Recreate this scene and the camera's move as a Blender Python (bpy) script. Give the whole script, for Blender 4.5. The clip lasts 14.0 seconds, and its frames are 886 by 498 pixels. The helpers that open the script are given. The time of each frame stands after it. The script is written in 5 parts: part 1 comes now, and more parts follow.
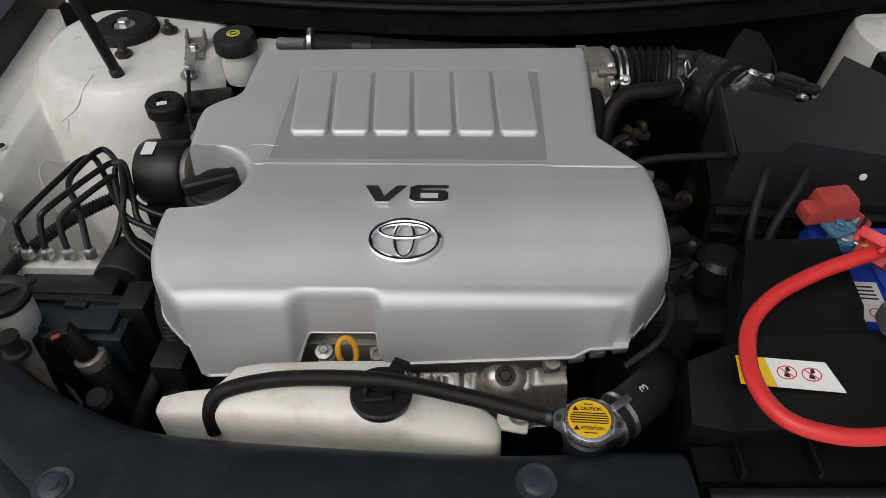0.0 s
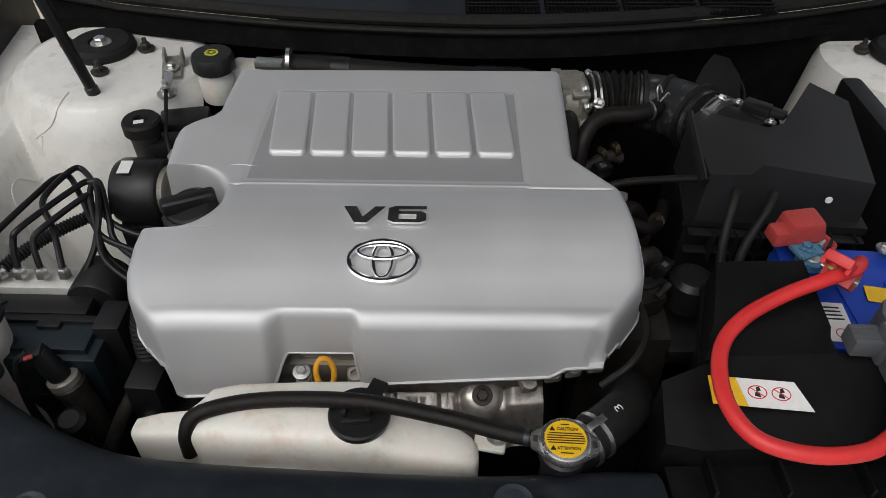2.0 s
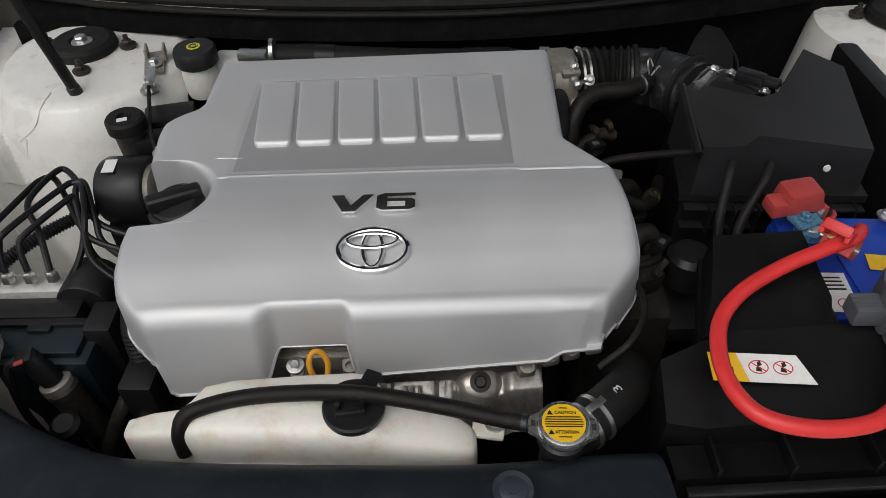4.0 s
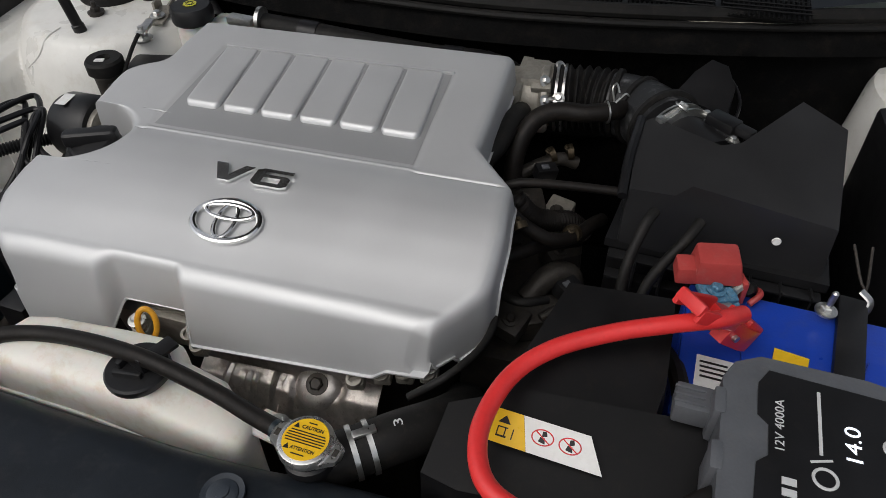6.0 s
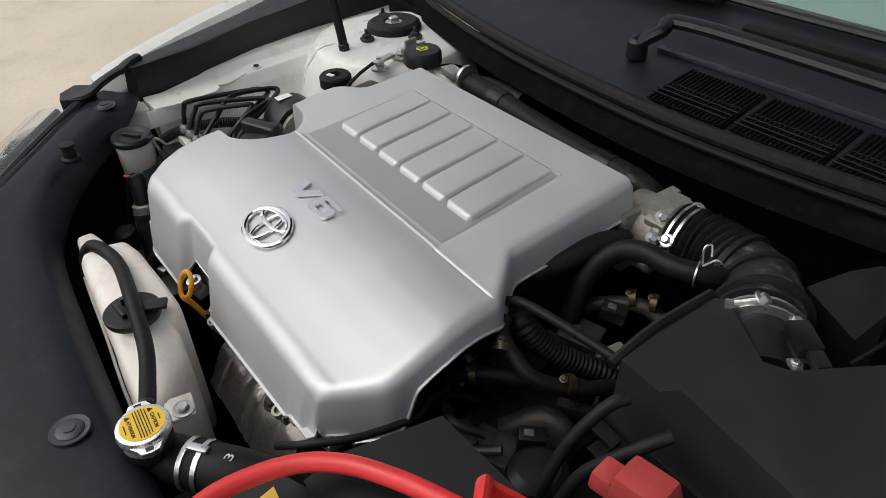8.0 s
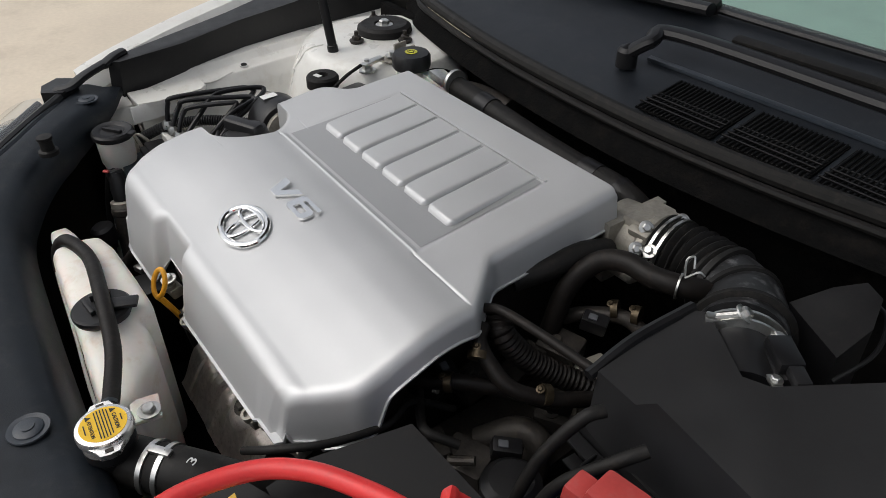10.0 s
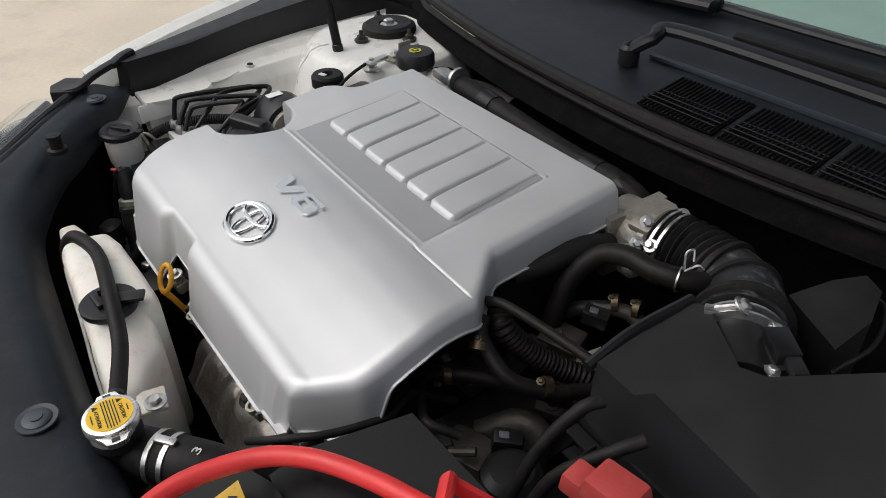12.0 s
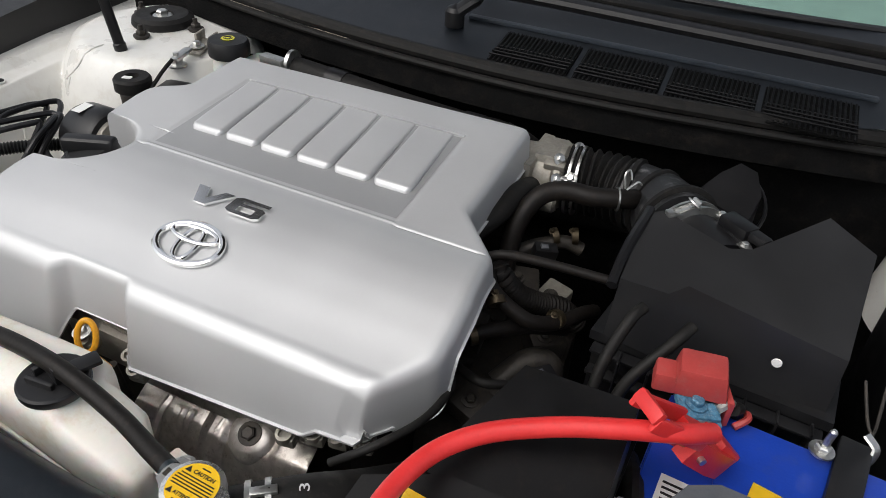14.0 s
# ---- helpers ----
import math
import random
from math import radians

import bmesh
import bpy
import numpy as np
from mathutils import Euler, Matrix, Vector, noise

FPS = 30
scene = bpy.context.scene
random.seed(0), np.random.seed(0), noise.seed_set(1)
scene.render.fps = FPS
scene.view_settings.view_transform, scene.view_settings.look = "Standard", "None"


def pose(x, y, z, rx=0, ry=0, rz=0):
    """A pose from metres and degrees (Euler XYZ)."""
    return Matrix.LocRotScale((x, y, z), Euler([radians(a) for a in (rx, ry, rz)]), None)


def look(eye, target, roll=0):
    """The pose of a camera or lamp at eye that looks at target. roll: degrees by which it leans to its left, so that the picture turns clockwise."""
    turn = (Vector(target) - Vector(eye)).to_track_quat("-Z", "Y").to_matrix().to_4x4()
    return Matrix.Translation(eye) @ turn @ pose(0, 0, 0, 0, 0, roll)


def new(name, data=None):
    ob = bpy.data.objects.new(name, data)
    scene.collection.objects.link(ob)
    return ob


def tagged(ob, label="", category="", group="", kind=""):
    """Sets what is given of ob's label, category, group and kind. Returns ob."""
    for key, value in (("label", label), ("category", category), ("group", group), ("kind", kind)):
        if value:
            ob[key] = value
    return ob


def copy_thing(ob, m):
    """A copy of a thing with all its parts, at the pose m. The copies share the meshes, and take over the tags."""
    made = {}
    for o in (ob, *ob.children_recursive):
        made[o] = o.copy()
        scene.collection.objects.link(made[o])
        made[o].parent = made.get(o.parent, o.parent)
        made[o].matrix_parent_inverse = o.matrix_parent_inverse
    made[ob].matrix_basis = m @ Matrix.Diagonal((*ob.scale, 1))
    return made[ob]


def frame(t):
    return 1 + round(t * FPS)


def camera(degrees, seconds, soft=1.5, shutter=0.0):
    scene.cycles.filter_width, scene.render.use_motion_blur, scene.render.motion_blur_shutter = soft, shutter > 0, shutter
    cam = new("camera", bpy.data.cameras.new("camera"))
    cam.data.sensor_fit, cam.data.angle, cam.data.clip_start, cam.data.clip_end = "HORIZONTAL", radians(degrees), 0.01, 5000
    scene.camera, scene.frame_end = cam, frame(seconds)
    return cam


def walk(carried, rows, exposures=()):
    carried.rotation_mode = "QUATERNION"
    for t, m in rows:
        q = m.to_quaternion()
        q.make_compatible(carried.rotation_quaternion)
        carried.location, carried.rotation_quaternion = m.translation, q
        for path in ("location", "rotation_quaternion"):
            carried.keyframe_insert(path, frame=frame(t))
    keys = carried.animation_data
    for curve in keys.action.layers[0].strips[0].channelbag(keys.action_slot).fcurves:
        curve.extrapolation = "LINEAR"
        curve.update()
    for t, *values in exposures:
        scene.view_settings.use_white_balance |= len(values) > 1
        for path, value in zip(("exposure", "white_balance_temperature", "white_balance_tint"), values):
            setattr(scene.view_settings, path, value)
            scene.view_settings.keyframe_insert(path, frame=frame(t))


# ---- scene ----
cam = camera(63.0, 14.0, 0.8)
PATH = [
    (0, (0.004, -0.03, 1.482), (-0.023, 1.396, 0.081), -1.2),
    (0.5, (0.012, -0.029, 1.483), (-0.024, 1.411, 0.095), -1.3),
    (1, (0.012, -0.023, 1.489), (0.074, 1.424, 0.111), 0.4),
    (1.5, (0.004, -0.028, 1.49), (0.063, 1.42, 0.112), 1.2),
    (2, (0.0, -0.031, 1.492), (0.044, 1.424, 0.121), 0.9),
    (2.5, (0.0, -0.03, 1.489), (0.054, 1.415, 0.107), 0.2),
    (4.8, (0.058, -0.004, 1.477), (-0.012, 1.418, 0.073), -6.0),
    (5, (0.09, 0.001, 1.49), (-0.035, 1.402, 0.069), -8.2),
    (5.5, (0.203, -0.029, 1.464), (-0.047, 1.409, 0.096), -8.0),
    (6, (0.339, 0.047, 1.422), (-0.059, 1.46, 0.064), -1.3),
    (6.5, (0.461, 0.164, 1.428), (-0.2, 1.489, 0.083), -2.3),
    (7, (0.614, 0.25, 1.421), (-0.449, 1.328, 0.114), -2.9),
    (7.5, (0.651, 0.301, 1.405), (-0.579, 1.242, 0.139), -3.7),
    (8, (0.653, 0.31, 1.401), (-0.648, 1.256, 0.212), -2.3),
    (8.5, (0.647, 0.313, 1.399), (-0.65, 1.278, 0.221), -0.1),
    (9, (0.647, 0.322, 1.396), (-0.667, 1.282, 0.233), -0.2),
    (9.2, (0.648, 0.326, 1.392), (-0.652, 1.3, 0.226), 0.0),
    (11.5, (0.658, 0.327, 1.386), (-0.641, 1.293, 0.211), -0.5),
    (12, (0.666, 0.325, 1.386), (-0.647, 1.283, 0.22), -0.7),
    (12.5, (0.685, 0.325, 1.379), (-0.628, 1.278, 0.209), -0.6),
    (13, (0.664, 0.295, 1.378), (-0.563, 1.339, 0.194), -0.2),
    (13.5, (0.546, 0.167, 1.372), (-0.381, 1.505, 0.212), 2.4),
    (14, (0.413, 0.102, 1.366), (-0.179, 1.609, 0.191), 4.4),
]
walk(cam, [(t, look(eye, target, roll)) for t, eye, target, roll in PATH],
     [(0.0, -0.28), (5.5, -0.26), (6.5, -0.08), (7.0, 0.04), (9.0, 0.02), (12.5, 0.10), (13.5, 0.26), (14.0, 0.28)])

# ---- world and light ----
SUN_EL, SUN_AZ = 54.0, 212.0
world = bpy.data.worlds.new("world")
scene.world = world
world.use_nodes = True
wn = world.node_tree
sky = wn.nodes.new("ShaderNodeTexSky")
sky.sky_type, sky.sun_disc = "NISHITA", False
sky.sun_elevation, sky.sun_rotation = radians(SUN_EL), radians(SUN_AZ)
sky.air_density, sky.dust_density = 1.0, 4.0
pale = wn.nodes.new("ShaderNodeHueSaturation")
pale.inputs["Saturation"].default_value = 0.32
wn.links.new(sky.outputs[0], pale.inputs["Color"])
wn.links.new(pale.outputs[0], wn.nodes["Background"].inputs[0])
wn.nodes["Background"].inputs[1].default_value = 0.135
sun_data = bpy.data.lights.new("sun", "SUN")
sun_data.energy, sun_data.angle, sun_data.color = 0.95, radians(75), (1.0, 0.97, 0.93)
sun = new("sun", sun_data)
sun.matrix_world = look((-1.3, -1.3, 4.0), (0, 0.5, 0.9))


# ---- materials ----
def material(name, base, rough=0.5, metal=0.0, var=0.25, scale=8.0, fine=120.0, bump=0.1, dirt=None, dirt_amount=0.0,
             coat=0.0, transmission=0.0, rough_var=0.15, ior=1.45, spread=0.0015, specular=0.5, subsurface=0.0):
    """A surface with variation at two scales, dirt patches, uneven gloss and fine relief."""
    m = bpy.data.materials.new(name)
    m.use_nodes = True
    nt = m.node_tree
    n, l = nt.nodes, nt.links
    p = n["Principled BSDF"]
    if not name.endswith("floor"):
        scale *= 4
    co = n.new("ShaderNodeTexCoord")
    big = n.new("ShaderNodeTexNoise")
    big.inputs["Scale"].default_value, big.inputs["Detail"].default_value = scale, 6
    small = n.new("ShaderNodeTexNoise")
    small.inputs["Scale"].default_value, small.inputs["Detail"].default_value = fine, 4
    for t in (big, small):
        l.new(co.outputs["Object"], t.inputs["Vector"])
    mixv = n.new("ShaderNodeMath")
    mixv.operation = "MULTIPLY_ADD"
    l.new(small.outputs["Fac"], mixv.inputs[0])
    mixv.inputs[1].default_value = 0.4
    l.new(big.outputs["Fac"], mixv.inputs[2])
    ramp = n.new("ShaderNodeMapRange")
    ramp.inputs["From Min"].default_value, ramp.inputs["From Max"].default_value = 0.45, 0.95
    ramp.inputs["To Min"].default_value, ramp.inputs["To Max"].default_value = 1 - var, 1 + var
    l.new(mixv.outputs[0], ramp.inputs["Value"])
    scl = n.new("ShaderNodeVectorMath")
    scl.operation = "SCALE"
    scl.inputs[0].default_value = base
    l.new(ramp.outputs[0], scl.inputs["Scale"])
    colour = scl.outputs[0]
    if dirt:
        dn = n.new("ShaderNodeTexNoise")
        dn.inputs["Scale"].default_value, dn.inputs["Detail"].default_value = scale * 1.7, 8
        dn.inputs["Roughness"].default_value = 0.7
        l.new(co.outputs["Object"], dn.inputs["Vector"])
        dr = n.new("ShaderNodeMapRange")
        dr.inputs["From Min"].default_value, dr.inputs["From Max"].default_value = 0.52, 0.72
        dr.inputs["To Max"].default_value = dirt_amount
        l.new(dn.outputs["Fac"], dr.inputs["Value"])
        mx = n.new("ShaderNodeMix")
        mx.data_type = "RGBA"
        l.new(dr.outputs[0], mx.inputs["Factor"])
        l.new(colour, mx.inputs["A"])
        mx.inputs["B"].default_value = (*dirt, 1)
        colour = mx.outputs["Result"]
    l.new(colour, p.inputs["Base Color"])
    rr = n.new("ShaderNodeMapRange")
    rr.inputs["From Min"].default_value, rr.inputs["From Max"].default_value = 0.3, 0.7
    rr.inputs["To Min"].default_value, rr.inputs["To Max"].default_value = max(0.02, rough - rough_var * rough), min(1, rough + rough_var * rough)
    l.new(big.outputs["Fac"], rr.inputs["Value"])
    l.new(rr.outputs[0], p.inputs["Roughness"])
    p.inputs["Metallic"].default_value = metal
    p.inputs["Coat Weight"].default_value = coat
    p.inputs["Coat Roughness"].default_value = 0.08
    p.inputs["Transmission Weight"].default_value = transmission
    p.inputs["IOR"].default_value = ior
    p.inputs["Specular IOR Level"].default_value = specular
    if subsurface:
        p.inputs["Subsurface Weight"].default_value = subsurface
        p.inputs["Subsurface Scale"].default_value = 0.01
    if bump:
        bp = n.new("ShaderNodeBump")
        bp.inputs["Strength"].default_value, bp.inputs["Distance"].default_value = bump, spread
        l.new(small.outputs["Fac"], bp.inputs["Height"])
        l.new(bp.outputs[0], p.inputs["Normal"])
    return m


DUST = (0.16, 0.13, 0.10)
silver = material("silver_paint", (0.57, 0.575, 0.58), 0.50, 0.50, 0.04, 3, 900, 0.05, rough_var=0.08, spread=0.0004)
# Darker copy of the cover's silver, with the sunk panel's shade in its colour
silver_shade = material("silver_shaded", (0.37, 0.375, 0.38), 0.45, 0.40, 0.03, 3, 900, 0.03, rough_var=0.06, spread=0.0004)
chrome = material("chrome", (0.90, 0.90, 0.89), 0.13, 1.0, 0.02, 10, 200, 0.0)
letter_chrome = material("satin_chrome", (0.92, 0.92, 0.91), 0.24, 1.0, 0.02, 10, 200, 0.0)
white_paint = material("white_paint", (0.76, 0.75, 0.71), 0.3, 0, 0.05, 5, 60, 0.02, (0.45, 0.37, 0.27), 0.25, coat=0.4)
black_plastic = material("black_plastic", (0.011, 0.011, 0.012), 0.42, 0, 0.25, 9, 700, 0.12, (0.050, 0.042, 0.035), 0.16, spread=0.0006, specular=0.42)
lid_plastic = material("matt_black_lid", (0.0045, 0.0045, 0.005), 0.44, 0, 0.3, 7, 500, 0.10, (0.04, 0.03, 0.022), 0.14, spread=0.0005, specular=0.2)
satin_plastic = material("satin_black_moulding", (0.021, 0.021, 0.022), 0.37, 0, 0.18, 5, 900, 0.10, (0.045, 0.04, 0.036), 0.12, spread=0.0004, specular=0.5)
cover_plastic = material("grained_plastic", (0.027, 0.034, 0.044), 0.38, 0, 0.25, 6, 900, 0.3, (0.11, 0.105, 0.10), 0.3, spread=0.0005, specular=0.55)
black_gloss = material("black_moulding", (0.009, 0.009, 0.010), 0.36, 0, 0.2, 9, 500, 0.12, (0.06, 0.05, 0.042), 0.1, spread=0.0005, specular=0.4)
rubber = material("black_rubber", (0.010, 0.0095, 0.009), 0.58, 0, 0.3, 12, 300, 0.2, (0.06, 0.05, 0.04), 0.3, spread=0.0008, specular=0.28)
hose_rubber = material("dusty_hose_rubber", (0.008, 0.0065, 0.0056), 0.55, 0, 0.3, 14, 250, 0.25, (0.05, 0.036, 0.026), 0.3, spread=0.0008, specular=0.28)
dark_metal = material("grimy_metal", (0.05, 0.045, 0.04), 0.55, 0.5, 0.35, 14, 200, 0.3, (0.11, 0.085, 0.06), 0.5)
aluminium = material("cast_aluminium", (0.34, 0.32, 0.28), 0.55, 0.6, 0.2, 16, 260, 0.35, (0.22, 0.18, 0.14), 0.35)
shield_metal = material("stamped_shield_steel", (0.64, 0.60, 0.56), 0.33, 0.80, 0.22, 22, 150, 0.2, (0.17, 0.11, 0.075), 0.6)
steel = material("zinc_steel", (0.6, 0.6, 0.58), 0.32, 0.95, 0.15, 30, 300, 0.15, (0.28, 0.24, 0.2), 0.3)
dusty_rubber = material("dusty_elbow_rubber", (0.016, 0.016, 0.017), 0.42, 0, 0.3, 7, 250, 0.2, (0.20, 0.20, 0.205), 0.75, spread=0.0008)
cap_metal = material("bright_cap_metal", (0.84, 0.83, 0.81), 0.27, 0.95, 0.06, 20, 300, 0.06)
block_metal = material("machined_block", (0.72, 0.71, 0.68), 0.45, 0.35, 0.08, 25, 300, 0.1, (0.35, 0.3, 0.24), 0.25)
# Near-black base puts the deep shade of bay and grille slots into the colour
deep_shade = material("near_black_shade", (0.004, 0.004, 0.004), 0.9, 0, 0.4, 8, 120, 0.4, specular=0.1)
reservoir_plastic = material("milky_plastic", (0.80, 0.77, 0.71), 0.38, 0, 0.05, 4, 200, 0.08, (0.58, 0.43, 0.29), 0.6, subsurface=0.2)
clear_bottle = material("translucent_bottle", (0.62, 0.62, 0.58), 0.35, 0, 0.08, 8, 150, 0.08, (0.4, 0.33, 0.24), 0.35, subsurface=0.3)
blue_plastic = material("blue_battery_case", (0.012, 0.055, 0.42), 0.32, 0, 0.08, 8, 400, 0.1, (0.1, 0.1, 0.16), 0.2)
red_plastic = material("red_clamp_plastic", (0.62, 0.03, 0.03), 0.35, 0, 0.08, 10, 300, 0.08)
brass = material("brass_teeth", (0.55, 0.36, 0.14), 0.35, 0.9, 0.15, 30, 300, 0.1)
red_faded = material("faded_red_cap", (0.42, 0.055, 0.05), 0.42, 0, 0.12, 10, 300, 0.1, (0.3, 0.2, 0.17), 0.25)
red_cable = material("red_silicone_cable", (0.68, 0.035, 0.035), 0.38, 0, 0.08, 10, 300, 0.08, (0.25, 0.02, 0.02), 0.2)
yellow_plastic = material("yellow_dipstick_plastic", (0.68, 0.32, 0.02), 0.35, 0, 0.08, 20, 300, 0.08, (0.3, 0.14, 0.02), 0.3)
yellow_label = material("yellow_label", (0.82, 0.5, 0.02), 0.3, 0, 0.04, 30, 300, 0.02)
lime_label = material("lime_yellow_mark", (0.60, 0.58, 0.05), 0.4, 0, 0.04, 30, 300, 0.02)
white_label = material("white_label", (0.78, 0.78, 0.76), 0.35, 0, 0.04, 30, 300, 0.02, (0.4, 0.36, 0.3), 0.15)
black_ink = material("black_ink", (0.012, 0.012, 0.012), 0.4, 0, 0.05, 30, 300, 0.0)
red_ink = material("red_ink", (0.6, 0.03, 0.03), 0.4, 0, 0.05, 30, 300, 0.0)
grey_ink = material("pale_grey_print", (0.55, 0.56, 0.56), 0.4, 0, 0.05, 30, 300, 0.0)
grey_rubber = material("grey_rubber_bumper", (0.085, 0.09, 0.1), 0.55, 0, 0.12, 12, 400, 0.15, DUST, 0.1)
blue_corrosion = material("blue_corroded_terminal", (0.08, 0.22, 0.34), 0.55, 0.3, 0.4, 60, 300, 0.5, (0.5, 0.55, 0.55), 0.5)
dark_blue = material("dark_blue_moulding", (0.010, 0.018, 0.024), 0.35, 0, 0.15, 10, 400, 0.1, DUST, 0.1)
concrete = material("dusty_concrete_floor", (0.62, 0.54, 0.43), 0.8, 0, 0.12, 1.1, 40, 0.3, (0.42, 0.35, 0.27), 0.5, spread=0.004)


def pane_material(name, tint, rough):
    """Thin clear sheet: tinted see-through with a Fresnel gloss."""
    m = bpy.data.materials.new(name)
    m.use_nodes = True
    n, l = m.node_tree.nodes, m.node_tree.links
    n.remove(n["Principled BSDF"])
    clear, gloss, mix, fres = (n.new(k) for k in ("ShaderNodeBsdfTransparent", "ShaderNodeBsdfGlossy", "ShaderNodeMixShader", "ShaderNodeFresnel"))
    clear.inputs["Color"].default_value = (*tint, 1)
    gloss.inputs["Roughness"].default_value = rough
    fres.inputs["IOR"].default_value = 1.5
    l.new(fres.outputs[0], mix.inputs[0])
    l.new(clear.outputs[0], mix.inputs[1])
    l.new(gloss.outputs[0], mix.inputs[2])
    l.new(mix.outputs[0], n["Material Output"].inputs["Surface"])
    return m


glass = pane_material("windscreen_glass", (0.52, 0.68, 0.63), 0.02)
lens_glass = pane_material("headlamp_lens", (0.93, 0.95, 0.96), 0.04)
cabin_grey = material("cabin_dash", (0.48, 0.54, 0.52), 0.7, 0, 0.1, 5, 200, 0.2)
cowl_plastic = material("cowl_plastic", (0.015, 0.018, 0.023), 0.42, 0, 0.25, 6, 900, 0.25, (0.06, 0.057, 0.054), 0.25, spread=0.0005, specular=0.42)
insulation = material("felt_insulation", (0.005, 0.005, 0.005), 0.95, 0, 0.4, 6, 220, 0.6, (0.028, 0.023, 0.019), 0.35, spread=0.003, specular=0.05)


# ---- building helpers ----
BASES = {}


def thing(name, label, category, base, group="", kind=""):
    ob = new(name)
    ob.location = base
    ob.empty_display_size = 0.02
    BASES[ob.name] = Vector(base)
    return tagged(ob, label, category, group, kind)


def part(name, bm, mat, parent=None, label="", sharp=32):
    me = bpy.data.meshes.new(name)
    base = BASES.get(parent.name, Vector((0, 0, 0))) if parent else Vector((0, 0, 0))
    bmesh.ops.recalc_face_normals(bm, faces=bm.faces)
    bm.transform(Matrix.Translation(-base))
    for f in bm.faces:
        f.smooth = True
    bm.to_mesh(me)
    bm.free()
    me.set_sharp_from_angle(angle=radians(sharp))
    me.materials.append(mat)
    ob = new(name, me)
    if parent:
        ob.parent = parent
        BASES[ob.name] = base
    return tagged(ob, label)


def join(*bms):
    out = bmesh.new()
    for b in bms:
        vs = [out.verts.new(v.co) for v in b.verts]
        b.verts.index_update()
        for f in b.faces:
            try:
                out.faces.new([vs[v.index] for v in f.verts])
            except ValueError:
                pass
        b.free()
    return out


def loft(rings, cap=True, closed=True):
    bm = bmesh.new()
    rows = [[bm.verts.new(p) for p in r] for r in rings]
    n = len(rows[0])
    for a, b in zip(rows, rows[1:]):
        for i in range(n if closed else n - 1):
            j = (i + 1) % n
            bm.faces.new((a[i], a[j], b[j], b[i]))
    if cap:
        bm.faces.new(rows[0][::-1])
        bm.faces.new(rows[-1])
    return bm


def bevelled(bm, width, segments=2, angle=25):
    edges = [e for e in bm.edges if len(e.link_faces) == 2 and e.calc_face_angle(0) > radians(angle)]
    bmesh.ops.bevel(bm, geom=edges, offset=width, segments=segments, affect="EDGES", profile=0.6, clamp_overlap=True)
    return bm


def box(c, s, rot=(0, 0, 0), bevel=0.003, seg=2, taper=1.0):
    bm = bmesh.new()
    bmesh.ops.create_cube(bm, size=1)
    for v in bm.verts:
        k = taper if v.co.z > 0 else 1.0
        v.co = Vector((v.co.x * s[0] * k, v.co.y * s[1] * k, v.co.z * s[2]))
    if bevel:
        bmesh.ops.bevel(bm, geom=bm.edges[:], offset=bevel, segments=seg, affect="EDGES", profile=0.6, clamp_overlap=True)
    bm.transform(pose(*c, *rot))
    return bm


def prism(poly, z0, z1, bevel=0.004, taper=0.0, seg=2):
    """Upright body on an outline of (x, y) or (x, y, top) points; taper pulls the top in, in metres."""
    cx = sum(p[0] for p in poly) / len(poly)
    cy = sum(p[1] for p in poly) / len(poly)
    low, high = [], []
    for p in poly:
        d = Vector((cx - p[0], cy - p[1]))
        d = d.normalized() * taper if d.length else d
        low.append((p[0], p[1], z0))
        high.append((p[0] + d.x, p[1] + d.y, p[2] if len(p) > 2 else z1))
    bm = loft([low, high])
    return bevelled(bm, bevel, seg) if bevel else bm


def frame_of(d):
    d = Vector(d).normalized()
    side = d.cross(Vector((0, 0, 1)))
    side = side.normalized() if side.length > 1e-4 else Vector((1, 0, 0))
    return d, side, side.cross(d)


def lathe(profile, at, axis=(0, 0, 1), seg=24, wobble=None):
    """Turned body: (radius, height) pairs along axis from at; wobble(angle, height) scales the radius."""
    d, a, b = frame_of(axis)
    at = Vector(at)
    rings = []
    for r, h in profile:
        ring = []
        for i in range(seg):
            w = 2 * math.pi * i / seg
            k = max(r, 1e-5) * (wobble(w, h) if wobble else 1)
            ring.append(at + d * h + (a * math.cos(w) + b * math.sin(w)) * k)
        rings.append(ring)
    return loft(rings)


def smooth_line(pts, res=6):
    P = [Vector(p) for p in pts]
    P = [P[0] * 2 - P[1], *P, P[-1] * 2 - P[-2]]
    out = []
    for i in range(1, len(P) - 2):
        for k in range(res):
            t = k / res
            a, b, c, d = P[i - 1:i + 3]
            out.append(0.5 * ((2 * b) + (c - a) * t + (2 * a - 5 * b + 4 * c - d) * t * t + (3 * b - a - 3 * c + d) * t ** 3))
    out.append(P[-2])
    return out


